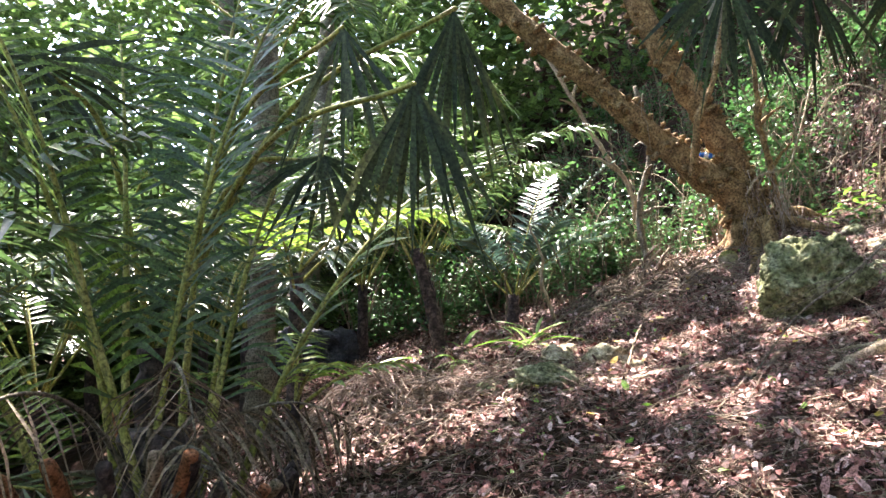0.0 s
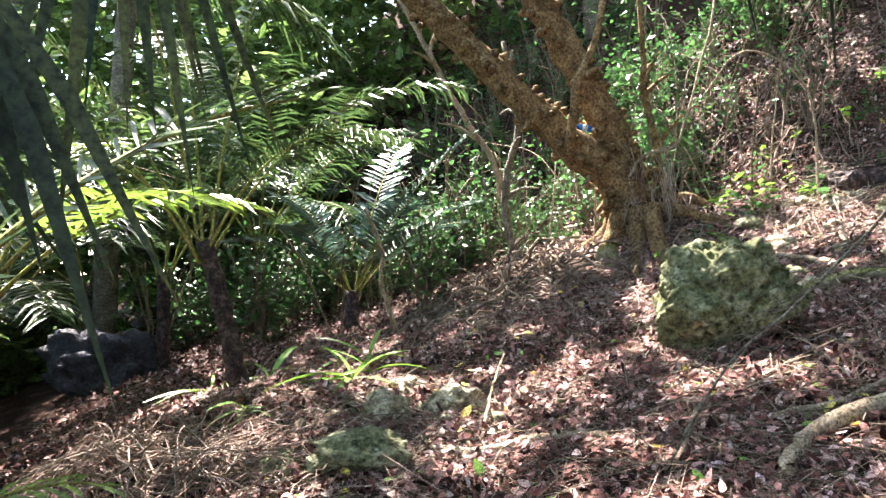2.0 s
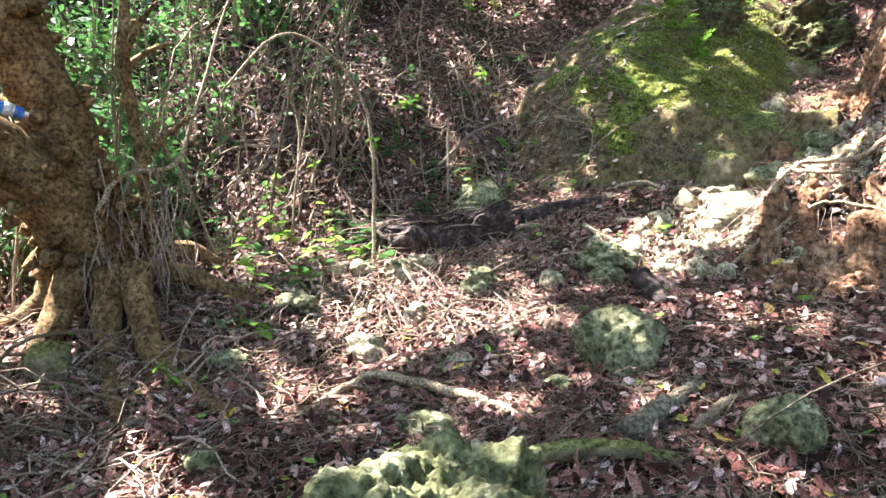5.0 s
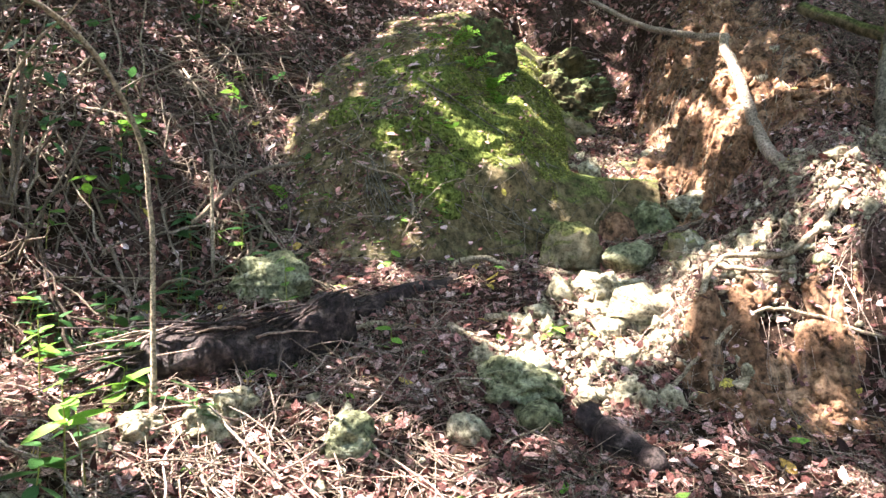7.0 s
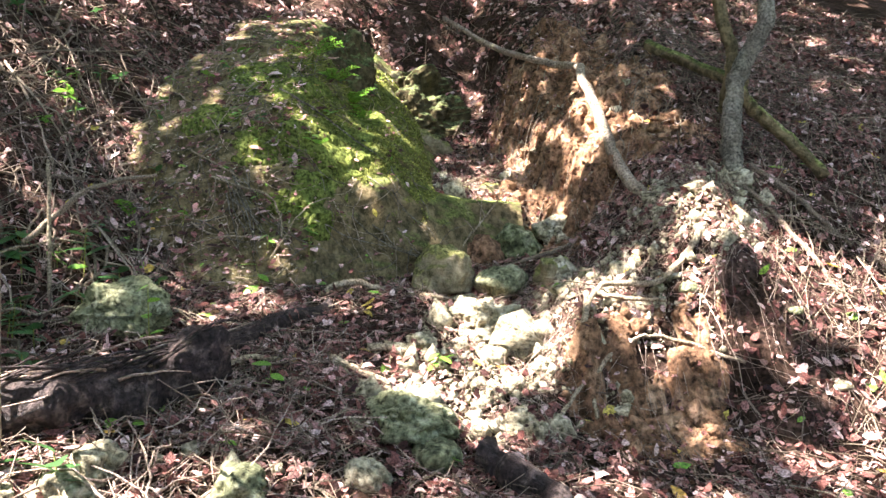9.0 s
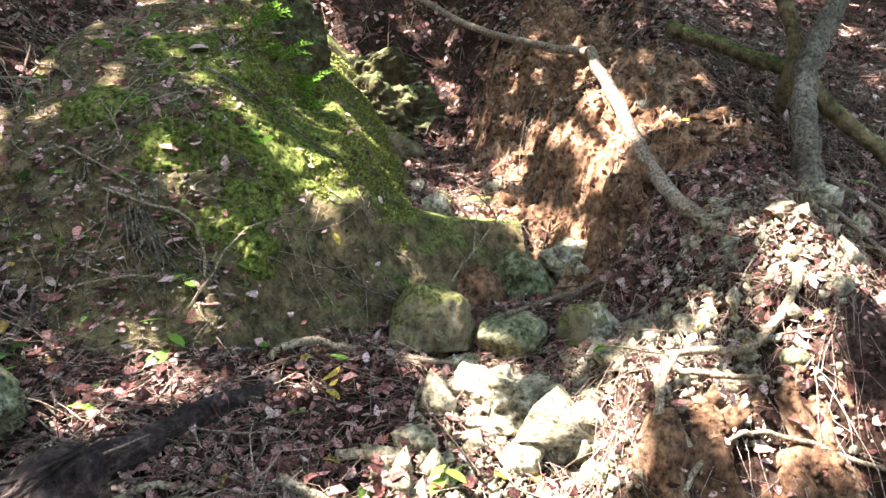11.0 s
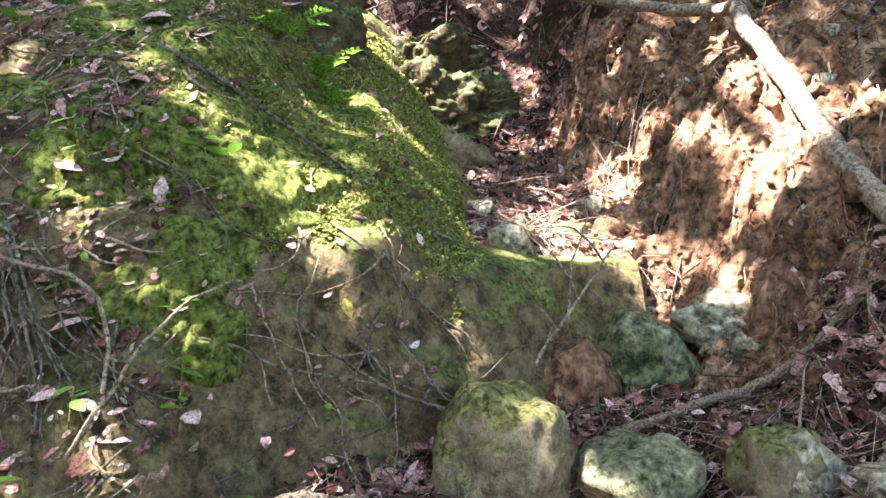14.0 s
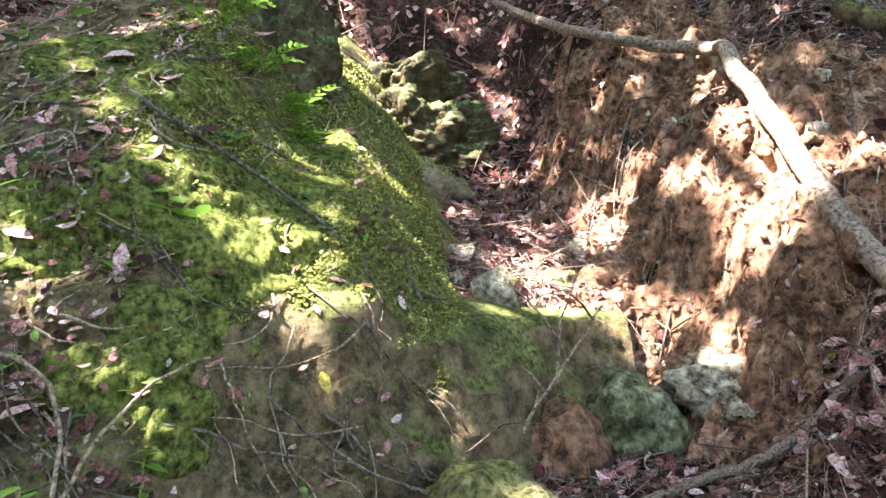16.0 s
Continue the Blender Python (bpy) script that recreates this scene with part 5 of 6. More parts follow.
# big hanging roots on the dark bank
stem_thing("root", "thick grey root hanging down the bank", "root", [(6.72, 4.02, 5.1), (6.66, 4.12, 4.7), (6.63, 4.24, 4.51), (6.61, 4.36, 4.28), (6.51, 4.45, 3.96), (6.41, 4.50, 3.64)], 0.05, 0.062, GREYBARK, 40, 0.02, 33, 14)
stem_thing("root", "thick mossy root looping down the bank", "root", [(6.85, 4.34, 5.1), (6.79, 4.31, 4.74), (6.78, 4.28, 4.56), (6.78, 4.30, 4.40), (6.9, 4.3, 4.2)], 0.04, 0.035, MOSSROCK, 24, 0.02, 34, 12)
stem_thing("root", "mossy root running down the bank", "root", [(6.62, 4.34, 4.3), (6.59, 4.30, 4.19), (6.56, 4.22, 4.08), (6.48, 4.08, 3.9), (6.4, 3.95, 3.7)], 0.04, 0.036, MOSSROCK, 24, 0.02, 35, 12)
lying("root", "thin dark root on the shaded bank", "root", [(6.5, 4.35, 0.05), (6.3, 4.2, 0.04), (6.1, 4.05, 0.03), (5.9, 3.8, 0.0)], 0.016, 0.012, TWIG, seed=37)
lying("root", "thin dark root on the shaded bank", "root", [(6.5, 4.6, 0.05), (6.3, 4.45, 0.06), (6.0, 4.3, 0.03), (5.75, 4.25, 0.0)], 0.014, 0.012, TWIG, seed=38)


def hanging_roots(name, label, n, spot, seed, mat, r0=0.004, length=(0.2, 0.6)):
    """Fine roots that hang from a steep face; spot(r) gives their upper ends."""
    r = random.Random(seed)
    g = Geo()
    for i in range(n):
        p = Vector(spot(r))
        le = r.uniform(*length)
        q = p + Vector((-0.10 * le, r.uniform(-0.15, 0.15) * le, -le * 0.5))
        e = p + Vector((-0.35 * le, r.uniform(-0.35, 0.35) * le, -le * 0.95))
        e.z = max(e.z, gz(e.x, e.y) + 0.005)
        tube(g, curve([p, q, e], 7, 0.04, i + seed), taper(8, r0 * r.uniform(0.5, 1.5), r0 * 0.4), 4)
    return tagged(part(name, g, mat), label, "roots", kind="stuff")


def face_spot(r):
    y, z = r.uniform(6.35, 8.3), r.uniform(3.4, 5.3)
    return float(face_x(y, z)) - 0.03, y, z


def dark_bank_spot(r):
    x, y = r.uniform(6.0, 8.2), r.uniform(3.0, 4.7)
    return x - 0.03, y, gz(x, y) + 0.08


hanging_roots("hanging_roots", "thin dry stalks and roots over the mossy rock", 150, face_spot, 4, TWIG, 0.0026, (0.1, 0.5))
hanging_roots("hanging_roots", "fine dark roots on the shaded bank", 260, dark_bank_spot, 5, TWIG, 0.003, (0.25, 0.7))


def earth_sheet(name, cx, cy, rx, ry, high, seed, clods):
    """Bare crumbling earth over the slope: lumps at several sizes, a ragged edge, loose crumbs lying on it."""
    xs, ys = np.arange(cx - rx, cx + rx, 0.010), np.arange(cy - ry, cy + ry, 0.010)
    X, Y = np.meshgrid(xs, ys)
    d = (np.abs((X - cx) / rx) ** 3 + np.abs((Y - cy) / ry) ** 3) ** (1 / 3) + 0.5 * (lattice(X * 5, Y * 5, seed + 9) - 0.5) + 0.25 * (lattice(X * 16, Y * 16, seed + 8) - 0.5)
    w = 1 - smooth(0.5, 0.95, d)
    u, v = Y, X * 1.4                                  # lengths along the slope
    lump = 0.10 * (lattice(u * 3, v * 3, seed) - 0.5) + 0.10 * np.abs(lattice(u * 7 + v * 2, v * 7 - u * 2, seed + 1) - 0.5) + 0.10 * (lattice(u * 14 - v * 4, v * 14 + u * 4, seed + 2) - 0.5) + 0.05 * (lattice(u * 30, v * 30, seed + 3) - 0.5) + 0.018 * (lattice(u * 62, v * 62, seed + 4) - 0.5)
    out = w * np.maximum(-0.02, high + lump)
    points = np.stack([X - out * 0.7, Y + out * 0.2, ground(X, Y) - 0.02 + 0.03 * w + out * 0.7], 2).reshape(-1, 3)
    g = Geo()
    g.v = points.tolist()
    nx = len(xs)
    g.f = [(j * nx + i, j * nx + i + 1, j * nx + nx + i + 1, j * nx + nx + i) for j in range(len(ys) - 1) for i in range(nx - 1) if w[j, i] > 0.02]
    ob = tagged(part(name, g, EARTH), "crumbling bank of reddish bare earth with loose crumbs", "earth bank", kind="structure")
    rng = np.random.default_rng(seed)
    spots = points[(w > 0.1).reshape(-1)]
    at = spots[rng.integers(0, len(spots), clods)]
    size = 0.008 * rng.lognormal(0, 0.6, clods)
    corner = np.concatenate([np.eye(3), -np.eye(3)])[None] * rng.uniform(0.5, 1.0, (clods, 6, 1)) * size[:, None, None] + rng.normal(0, 0.12, (clods, 6, 3)) * size[:, None, None]
    faces = [(0, 1, 2), (1, 3, 2), (3, 4, 2), (4, 0, 2), (1, 0, 5), (3, 1, 5), (4, 3, 5), (0, 4, 5)]
    tagged(many("earth_crumbs", np.einsum("nij,nkj->nki", frames(clods, rng, 0.8), corner) + at[:, None], faces, EARTH, False), "loose crumbs of reddish earth on the bank", "earth crumbs", kind="stuff")
    leaves = at[: clods // 9] + rng.uniform(-0.03, 0.03, (clods // 9, 3)) * [0.3, 1, 0.3]
    lean = np.array([[0.75, 0, -0.66], [0, 1, 0], [0.66, 0, 0.75]])
    shapes = np.einsum("nij,nkj->nki", np.einsum("ij,njk->nik", lean, frames(len(leaves), rng, 0.4)), leaf_shapes(len(leaves), 0.035, 0.022, 0.4, rng)) + leaves[:, None]
    tagged(many("fallen_leaves", shapes, LEAF_QUADS, LITTER), "dead leaf scraps caught on the bare earth", "leaves", kind="stuff")
    return ob, spots


_, BANK_POINTS = earth_sheet("earth_bank", 7.75, 5.12, 1.35, 0.78, 0.02, 41, 7000)
earth_sheet("earth_step", 5.55, 5.33, 0.30, 0.42, 0.0, 61, 1200)


def bank_point(r):
    p = BANK_POINTS[r.randrange(len(BANK_POINTS))]
    return p[0] - 0.01, p[1], p[2] + 0.01


hanging_roots("hanging_roots", "fine reddish roots hanging from the earth bank", 520, bank_point, 3, REDROOT, 0.0028, (0.06, 0.30))
hanging_roots("hanging_roots", "pale thin roots sticking out of the earth bank", 150, bank_point, 8, ROOT, 0.004, (0.1, 0.5))


def on_rock(spots, r0, r1, mat, label, seed, name="twig"):
    """A thin twig or root over the rock face through (along, height, stand-off)."""
    return stem_thing(name, label, name, [(float(face_x(y, z)) - 0.015 - h, y, z) for y, z, h in spots], r0, r1, mat, 18, 0.008, seed, 6)


on_rock([(6.82, 3.64, 0.02), (6.91, 3.60, 0.05), (7.0, 3.50, 0.05), (7.05, 3.39, 0.06), (7.13, 3.27, 0.04)], 0.003, 0.006, ROOT, "thin pale twig hanging over the mossy rock", 1)
on_rock([(6.80, 3.62, 0.0), (6.75, 3.51, 0.04), (6.70, 3.38, 0.05), (6.64, 3.26, 0.05)], 0.0035, 0.002, ROOT, "thin pale twig hanging over the mossy rock", 2)
on_rock([(7.48, 3.76, 0.0), (7.30, 3.69, 0.05), (7.16, 3.64, 0.06), (7.09, 3.53, 0.06), (7.07, 3.40, 0.04)], 0.006, 0.005, ROOT, "brown root curling over the rock", 3, "root")
on_rock([(7.63, 3.94, 0.02), (7.48, 3.85, 0.03), (7.34, 3.76, 0.02)], 0.005, 0.004, ROOT, "straight pale twig on the rock", 4)
on_rock([(7.15, 4.41, 0.0), (6.98, 4.28, 0.02), (6.87, 4.21, 0.02), (6.74, 4.13, 0.02), (6.62, 4.03, 0.02), (6.50, 3.92, 0.02)], 0.008, 0.005, GREYBARK, "long dry stalk lying down the mossy rock", 5)
on_rock([(6.94, 3.94, 0.0), (6.91, 4.04, 0.01), (6.82, 4.13, 0.0)], 0.005, 0.003, GREYBARK, "dark curved twig on the moss", 6)
on_rock([(7.74, 4.02, 0.0), (7.57, 4.03, 0.03), (7.47, 4.08, 0.04), (7.42, 4.28, 0.0)], 0.004, 0.003, ROOT, "pale curved rootlet on the rock", 7)
on_rock([(7.59, 3.36, 0.05), (7.41, 3.40, 0.05), (7.24, 3.41, 0.03)], 0.004, 0.003, ROOT, "thin pale twig against the rock's foot", 8)
on_rock([(6.70, 3.54, 0.01), (6.58, 3.42, 0.03), (6.45, 3.34, 0.06), (6.32, 3.29, 0.08)], 0.003, 0.006, GREYBARK, "dark twig slanting down the rock", 9)
on_rock([(6.43, 3.47, 0.03), (6.38, 3.40, 0.05), (6.31, 3.31, 0.05)], 0.003, 0.004, TWIG, "dark twig slanting down the rock", 10)
on_rock([(8.03, 4.52, 0.02), (7.82, 4.41, 0.03), (7.67, 4.28, 0.02)], 0.004, 0.003, ROOT, "pale twig on the upper rock", 12)
on_rock([(7.36, 4.16, 0.02), (7.21, 4.22, 0.03), (7.13, 4.03, 0.02)], 0.003, 0.002, ROOT, "pale twig on the moss", 13)
for i in range(11):                                   # the bundle of dark rootlets
    r = random.Random(900 + i)
    dy = r.uniform(-0.14, 0.10)
    on_rock([(7.36 + dy * 0.4, 3.72 + r.uniform(-0.1, 0.1), 0.0), (7.27 + dy * 0.7 + r.uniform(-0.05, 0.05), 3.54, 0.03), (7.22 + dy + r.uniform(-0.05, 0.05), 3.43, 0.03), (7.17 + dy * 1.6, 3.24 + r.uniform(0, 0.12), 0.02)], r.uniform(0.002, 0.006), 0.0015, GREYBARK, "dark rootlet hanging in a bundle on the rock", 20 + i, "root")
stem_thing("twig", "pale forked twig leaning on the gully ledge", "twig", [(6.95, 6.12, 3.22), (7.02, 6.0, 3.38), (7.08, 5.86, 3.55), (7.12, 5.72, 3.72)], 0.008, 0.004, ROOT, 14, 0.012, 41, 6, 5)
stem_thing("twig", "grey twig leaning on the rock", "twig", [(6.90, 6.28, 3.22), (6.95, 6.20, 3.36), (7.0, 6.14, 3.45)], 0.006, 0.003, GREYBARK, 12, 0.01, 42, 6, 2)


# the dead frond that leans over the path
def dead_frond():
    ob = thing("dead_palm_frond", "fallen dry palm frond with bare ribs", "palm frond", (2.0, 4.35, 0.0))
    o = Vector((2.0, 4.35, 0.0))
    line = curve([(1.80, 4.40, 1.10), (2.17, 4.61, 1.46), (2.49, 4.71, 1.66), (2.71, 4.72, 1.85), (2.98, 4.69, 2.13), (3.25, 4.66, 2.54), (3.5, 4.6, 3.1)], 30)
    g = Geo()
    tube(g, [p - o for p in line], taper(31, 0.005, 0.011), 8, 0.1)
    part("stalk", g, GREYBARK, ob)
    r = random.Random(6)
    for i in range(34):
        k = r.randint(3, 24)
        b = line[k] - o
        s = -1 if i % 2 else 1
        x, y = line[k].x + s * r.uniform(0.1, 0.5) - 0.1, line[k].y - s * r.uniform(0.05, 0.3) + (0.25 if s < 0 else -0.25)
        e = Vector((x, y, max(gz(x, y) + 0.01, line[k].z - r.uniform(0.25, 0.6)))) - o
        g = Geo()
        tube(g, curve([b, b.lerp(e, 0.5) + Vector((0, 0, 0.06)), e], 7), taper(8, 0.0026, 0.0014), 4)
        part("rib", g, ROOT if i % 4 == 0 else GREYBARK, ob)
    return ob


dead_frond()


# ---- small plants ----
def leaf_mesh(name, length, width, mat, cup=0.12, bend=0.15):
    g = Geo()
    n = 7
    for i in range(n):
        t = i / (n - 1)
        w = width * 0.5 * math.sin(math.pi * min(1, t * 0.92 + 0.05)) ** 0.8
        z = -bend * length * t * t
        g.v += [(-w, t * length, z + cup * w), (0, t * length, z - cup * w * 0.3), (w, t * length, z + cup * w)]
    for i in range(n - 1):
        for k in (0, 1):
            a = i * 3 + k
            g.f.append((a, a + 1, a + 4, a + 3))
    return mesh_of(name, g, mat)


LEAF_MESHES = {"fresh": leaf_mesh("leaf", 1, 0.5, FRESH), "green": leaf_mesh("leaf", 1, 0.45, LEAF), "yellow": leaf_mesh("leaf", 1, 0.5, YELLOW), "grass": leaf_mesh("leaf", 1, 0.09, FRESH, 0.3, 0.5)}


def seedling(x, y, z, height, leaves, size, kind, label, seed, name="seedling", group="", spread=1.0):
    """A small plant: a thin stem and single leaves round it."""
    ob = thing(name, label, "plant", (x, y, z), 0, group)
    r = random.Random(seed)
    g = Geo()
    top = Vector((r.uniform(-0.2, 0.2) * height, r.uniform(-0.2, 0.2) * height, height))
    line = curve([(0, 0, -0.02), top * 0.5, top], 6, 0.004, seed)
    tube(g, line, taper(7, 0.004, 0.002), 5)
    part("stem", g, RACHIS, ob)
    for i in range(leaves):
        lf = new("leaf", LEAF_MESHES[kind])
        lf.parent = ob
        u = 1 - 0.55 * (i / max(1, leaves - 1)) * r.uniform(0.6, 1.0)
        p = line[int(u * 6)]
        s = size * r.uniform(0.7, 1.2)
        lf.matrix_local = pose(*p, r.uniform(-25, 35) * spread, r.uniform(-25, 25), 137 * i + r.uniform(-25, 25)) @ Matrix.Diagonal((s, s, s, 1))
    return ob


def on_face(y, z):
    return float(face_x(y, z)) - 0.01, y, z


seedling(6.34, 7.17, gz(6.34, 7.17), 0.16, 4, 0.11, "fresh", "bright green seedling at the foot of the rock", 1)
seedling(5.62, 7.33, gz(5.62, 7.33), 0.16, 6, 0.08, "fresh", "green seedling beside the rotten log", 2)
seedling(5.56, 7.02, gz(5.56, 7.02), 0.12, 4, 0.09, "fresh", "green seedling in the leaf litter", 3)
seedling(5.80, 6.30, gz(5.8, 6.3), 0.08, 5, 0.08, "fresh", "bright green seedling on the limestone", 4)
seedling(4.74, 7.55, gz(4.74, 7.55), 0.18, 6, 0.13, "green", "seedling with broad grey green leaves", 5)
seedling(4.95, 7.95, gz(4.95, 7.95), 0.25, 7, 0.12, "green", "seedling with broad green leaves", 6)
seedling(4.15, 7.75, gz(4.15, 7.75), 0.22, 7, 0.12, "green", "seedling with broad green leaves", 7)
seedling(3.75, 7.55, gz(3.75, 7.55), 0.15, 6, 0.10, "fresh", "green seedling in dry straw", 8)
seedling(4.35, 8.2, gz(4.35, 8.2), 0.35, 9, 0.12, "fresh", "tall green seedling beside the tree", 9)
seedling(3.05, 6.5, gz(3.05, 6.5), 0.05, 3, 0.08, "fresh", "small green sprout on the path", 10)
seedling(2.75, 4.95, gz(2.75, 4.95), 0.05, 4, 0.08, "fresh", "small green sprout under the dry frond", 11)
for i in range(58):
    r = random.Random(300 + i)
    x, y = r.uniform(3.0, 6.3), r.uniform(7.5, 9.6)
    if x > float(foot_of_hill(y)) + 1.2:
        x = float(foot_of_hill(y)) + r.uniform(-0.6, 0.8)
    seedling(x, y, gz(x, y), r.uniform(0.1, 0.4), r.randint(5, 9), r.uniform(0.07, 0.13), r.choice(("green", "green", "fresh")), "small leafy plant on the forest floor", i, group="small plants on the slope")
for i in range(26):
    r = random.Random(350 + i)
    x, y = r.uniform(5.2, 6.25), r.uniform(7.7, 8.7)
    seedling(x, y, gz(x, y), r.uniform(0.06, 0.22), r.randint(5, 8), r.uniform(0.08, 0.12), "green", "creeping green plant beside the rotten log", i, group="plants beside the log")
for i in range(24):
    r = random.Random(500 + i)
    x, y = r.uniform(6.1, 7.6), r.uniform(7.5, 8.9)
    seedling(x, y, gz(x, y), r.uniform(0.05, 0.18), r.randint(4, 7), r.uniform(0.05, 0.10), r.choice(("green", "fresh")), "small green plant on the bare slope", i, group="small plants on the bare slope")
for i in range(34):
    r = random.Random(400 + i)
    p = on_face(r.uniform(6.5, 8.2), r.uniform(3.3, 5.2))
    seedling(*p, r.uniform(0.03, 0.10), r.randint(3, 6), r.uniform(0.03, 0.065), r.choice(("green", "fresh", "fresh")), "tiny plant rooted in the mossy rock", i, group="tiny plants on the rock")
for i in range(10):
    r = random.Random(450 + i)
    a, d = r.uniform(0, 6.28), r.uniform(0.2, 0.9)
    x, y = 0.1 + d * math.cos(a), 6.6 + 0.7 * d * math.sin(a)
    seedling(x, y, gz(x, y), 0.06, r.randint(6, 10), r.uniform(0.25, 0.5), "grass", "tuft of long green grass blades", i, "grass_tuft", "grass tufts by the young palm", 1.6)


def fern(x, y, z, label, seed, size=0.25):
    ob = thing("fern", label, "fern", (x, y, z), 0, "small ferns on the rock")
    r = random.Random(seed)
    for i in range(4):
        frond(ob, (0, 0, 0), r.uniform(90, 270), r.uniform(10, 50), size, 50, pairs=9, leaf=size * 0.24, width=size * 0.09, droop=0.1, start=0.15, radius=0.0015, seed=seed + i, mat=FRESH, lift=0.1)
    return ob


for i, (y, z) in enumerate(((6.85, 4.62), (6.72, 4.48), (6.98, 4.78), (6.62, 4.35), (7.9, 3.5), (8.0, 3.4))):
    p = on_face(y, z)
    fern(*p, "small green fern growing from the rock", i * 10)


# ---- fallen leaves that stand out ----
def fallen(n, seed, box, mat, label, size, name="fallen_leaves", keep=None):
    rng = np.random.default_rng(seed)
    x, y = scatter(n, rng, box, keep)
    ob = many(name, lay(leaf_shapes(len(x), size, size * 0.6, 0.3, rng), x, y, rng, 0.35, rng.uniform(0.025, 0.045, len(x))), LEAF_QUADS, mat)
    return tagged(ob, label, "leaves", kind="stuff")


fallen(260, 51, (0.3, 7.0, 3.0, 8.5), YELLOW, "yellow and orange fallen leaves", 0.075)
fallen(330, 52, (0.3, 6.6, 3.0, 9.0), FRESH, "fresh green fallen leaves", 0.07)


def face_leaves(n, seed, mat, label, size, first=6.3):
    rng = np.random.default_rng(seed)
    y, z = rng.uniform(first, 8.6, n), rng.uniform(3.2, 5.6, n)
    x = face_x(y, z) - rng.uniform(0.004, 0.03, n)
    tilt = np.array([[0.75, 0, -0.66], [0, 1, 0], [0.66, 0, 0.75]])
    v = np.einsum("nij,nkj->nki", np.einsum("ij,njk->nik", tilt, frames(n, rng, 0.22)), leaf_shapes(n, size, size * 0.6, 0.3, rng)) + np.stack([x, y, z], 1)[:, None]
    return tagged(many("fallen_leaves", v, LEAF_QUADS, mat), label, "leaves", kind="stuff")


face_leaves(420, 61, LITTER, "dead brown leaves caught on the mossy rock", 0.042)
face_leaves(1900, 64, LITTER, "dead brown leaves and crumbs lying on the rock's back", 0.032, 7.0)
face_leaves(1500, 65, TWIG, "grey brown leaf scraps on the rock's back", 0.024, 6.9)
face_leaves(40, 62, YELLOW, "yellow leaves caught on the mossy rock", 0.045)
face_leaves(60, 63, FRESH, "green leaves caught on the mossy rock", 0.04)


def face_rootlets(n, seed, mat, label, first, last):
    """Thin curling rootlets that cling to the rock face."""
    r = random.Random(seed)
    g = Geo()
    for i in range(n):
        y, z = r.uniform(first, last), r.uniform(3.15, 5.3)
        a, le = r.uniform(-2.6, -0.5), r.uniform(0.12, 0.55)
        pts = []
        for k in range(6):
            pts.append((float(face_x(y, z)) - 0.010 - 0.012 * r.random(), y, z))
            a += r.uniform(-0.5, 0.5)
            y, z = y + math.cos(a) * le / 5, z + math.sin(a) * le / 5 * 0.8
        tube(g, curve(pts, 9), taper(10, r.uniform(0.0022, 0.0055), 0.0015), 5)
    return tagged(part("rootlets", g, mat), label, "roots", kind="stuff")


face_rootlets(120, 71, ROOT, "pale curling rootlets clinging to the rock", 6.4, 8.4)
face_rootlets(150, 72, GREYBARK, "dark thin rootlets clinging to the rock", 6.3, 8.4)
face_leaves(300, 66, LITTER, "large curled dead leaves on the rock", 0.075, 6.9)
face_leaves(700, 67, PALE, "small pale stone chips and scraps on the rock's back", 0.018, 7.0)


# ---- crumbled limestone on the sunny shelf ----
def crumbs(n, spots, size, seed):
    """Small angular grains lying in patches (x, y, radius)."""
    rng = np.random.default_rng(seed)
    which = rng.integers(0, len(spots), n)
    c = np.array(spots)[which]
    a, d = rng.uniform(0, 2 * np.pi, n), c[:, 2] * np.sqrt(rng.uniform(0, 1, n))
    x, y = c[:, 0] + d * np.cos(a), c[:, 1] + d * np.sin(a)
    s = size * rng.lognormal(0, 0.85, n)
    corner = np.concatenate([np.eye(3), -np.eye(3)])[None] * rng.uniform(0.5, 1.0, (n, 6, 1)) * s[:, None, None] + rng.normal(0, 0.12, (n, 6, 3)) * s[:, None, None]
    v = np.einsum("nij,nkj->nki", frames(n, rng, 0.8), corner) + np.stack([x, y, ground(x, y) + s * 0.2 + 0.008], 1)[:, None]
    faces = [(0, 1, 2), (1, 3, 2), (3, 4, 2), (4, 0, 2), (1, 0, 5), (3, 1, 5), (4, 3, 5), (0, 4, 5)]
    return many("limestone_crumbs", v, faces, PALE, False)


tagged(crumbs(8000, ((6.05, 5.95, 0.4), (6.0, 5.55, 0.42), (6.05, 5.15, 0.38), (6.2, 4.8, 0.32), (6.35, 4.55, 0.2), (5.7, 6.2, 0.34), (5.5, 6.5, 0.22)), 0.0075, 5), "white crumbled limestone strewn over the bank", "gravel", kind="stuff")
tagged(crumbs(2600, ((7.3, 5.2, 0.5), (7.7, 5.4, 0.4), (4.5, 7.3, 0.7), (1.0, 5.6, 0.6), (7.5, 6.0, 0.4)), 0.009, 6), "small pale limestone grains in the litter", "gravel", kind="stuff")


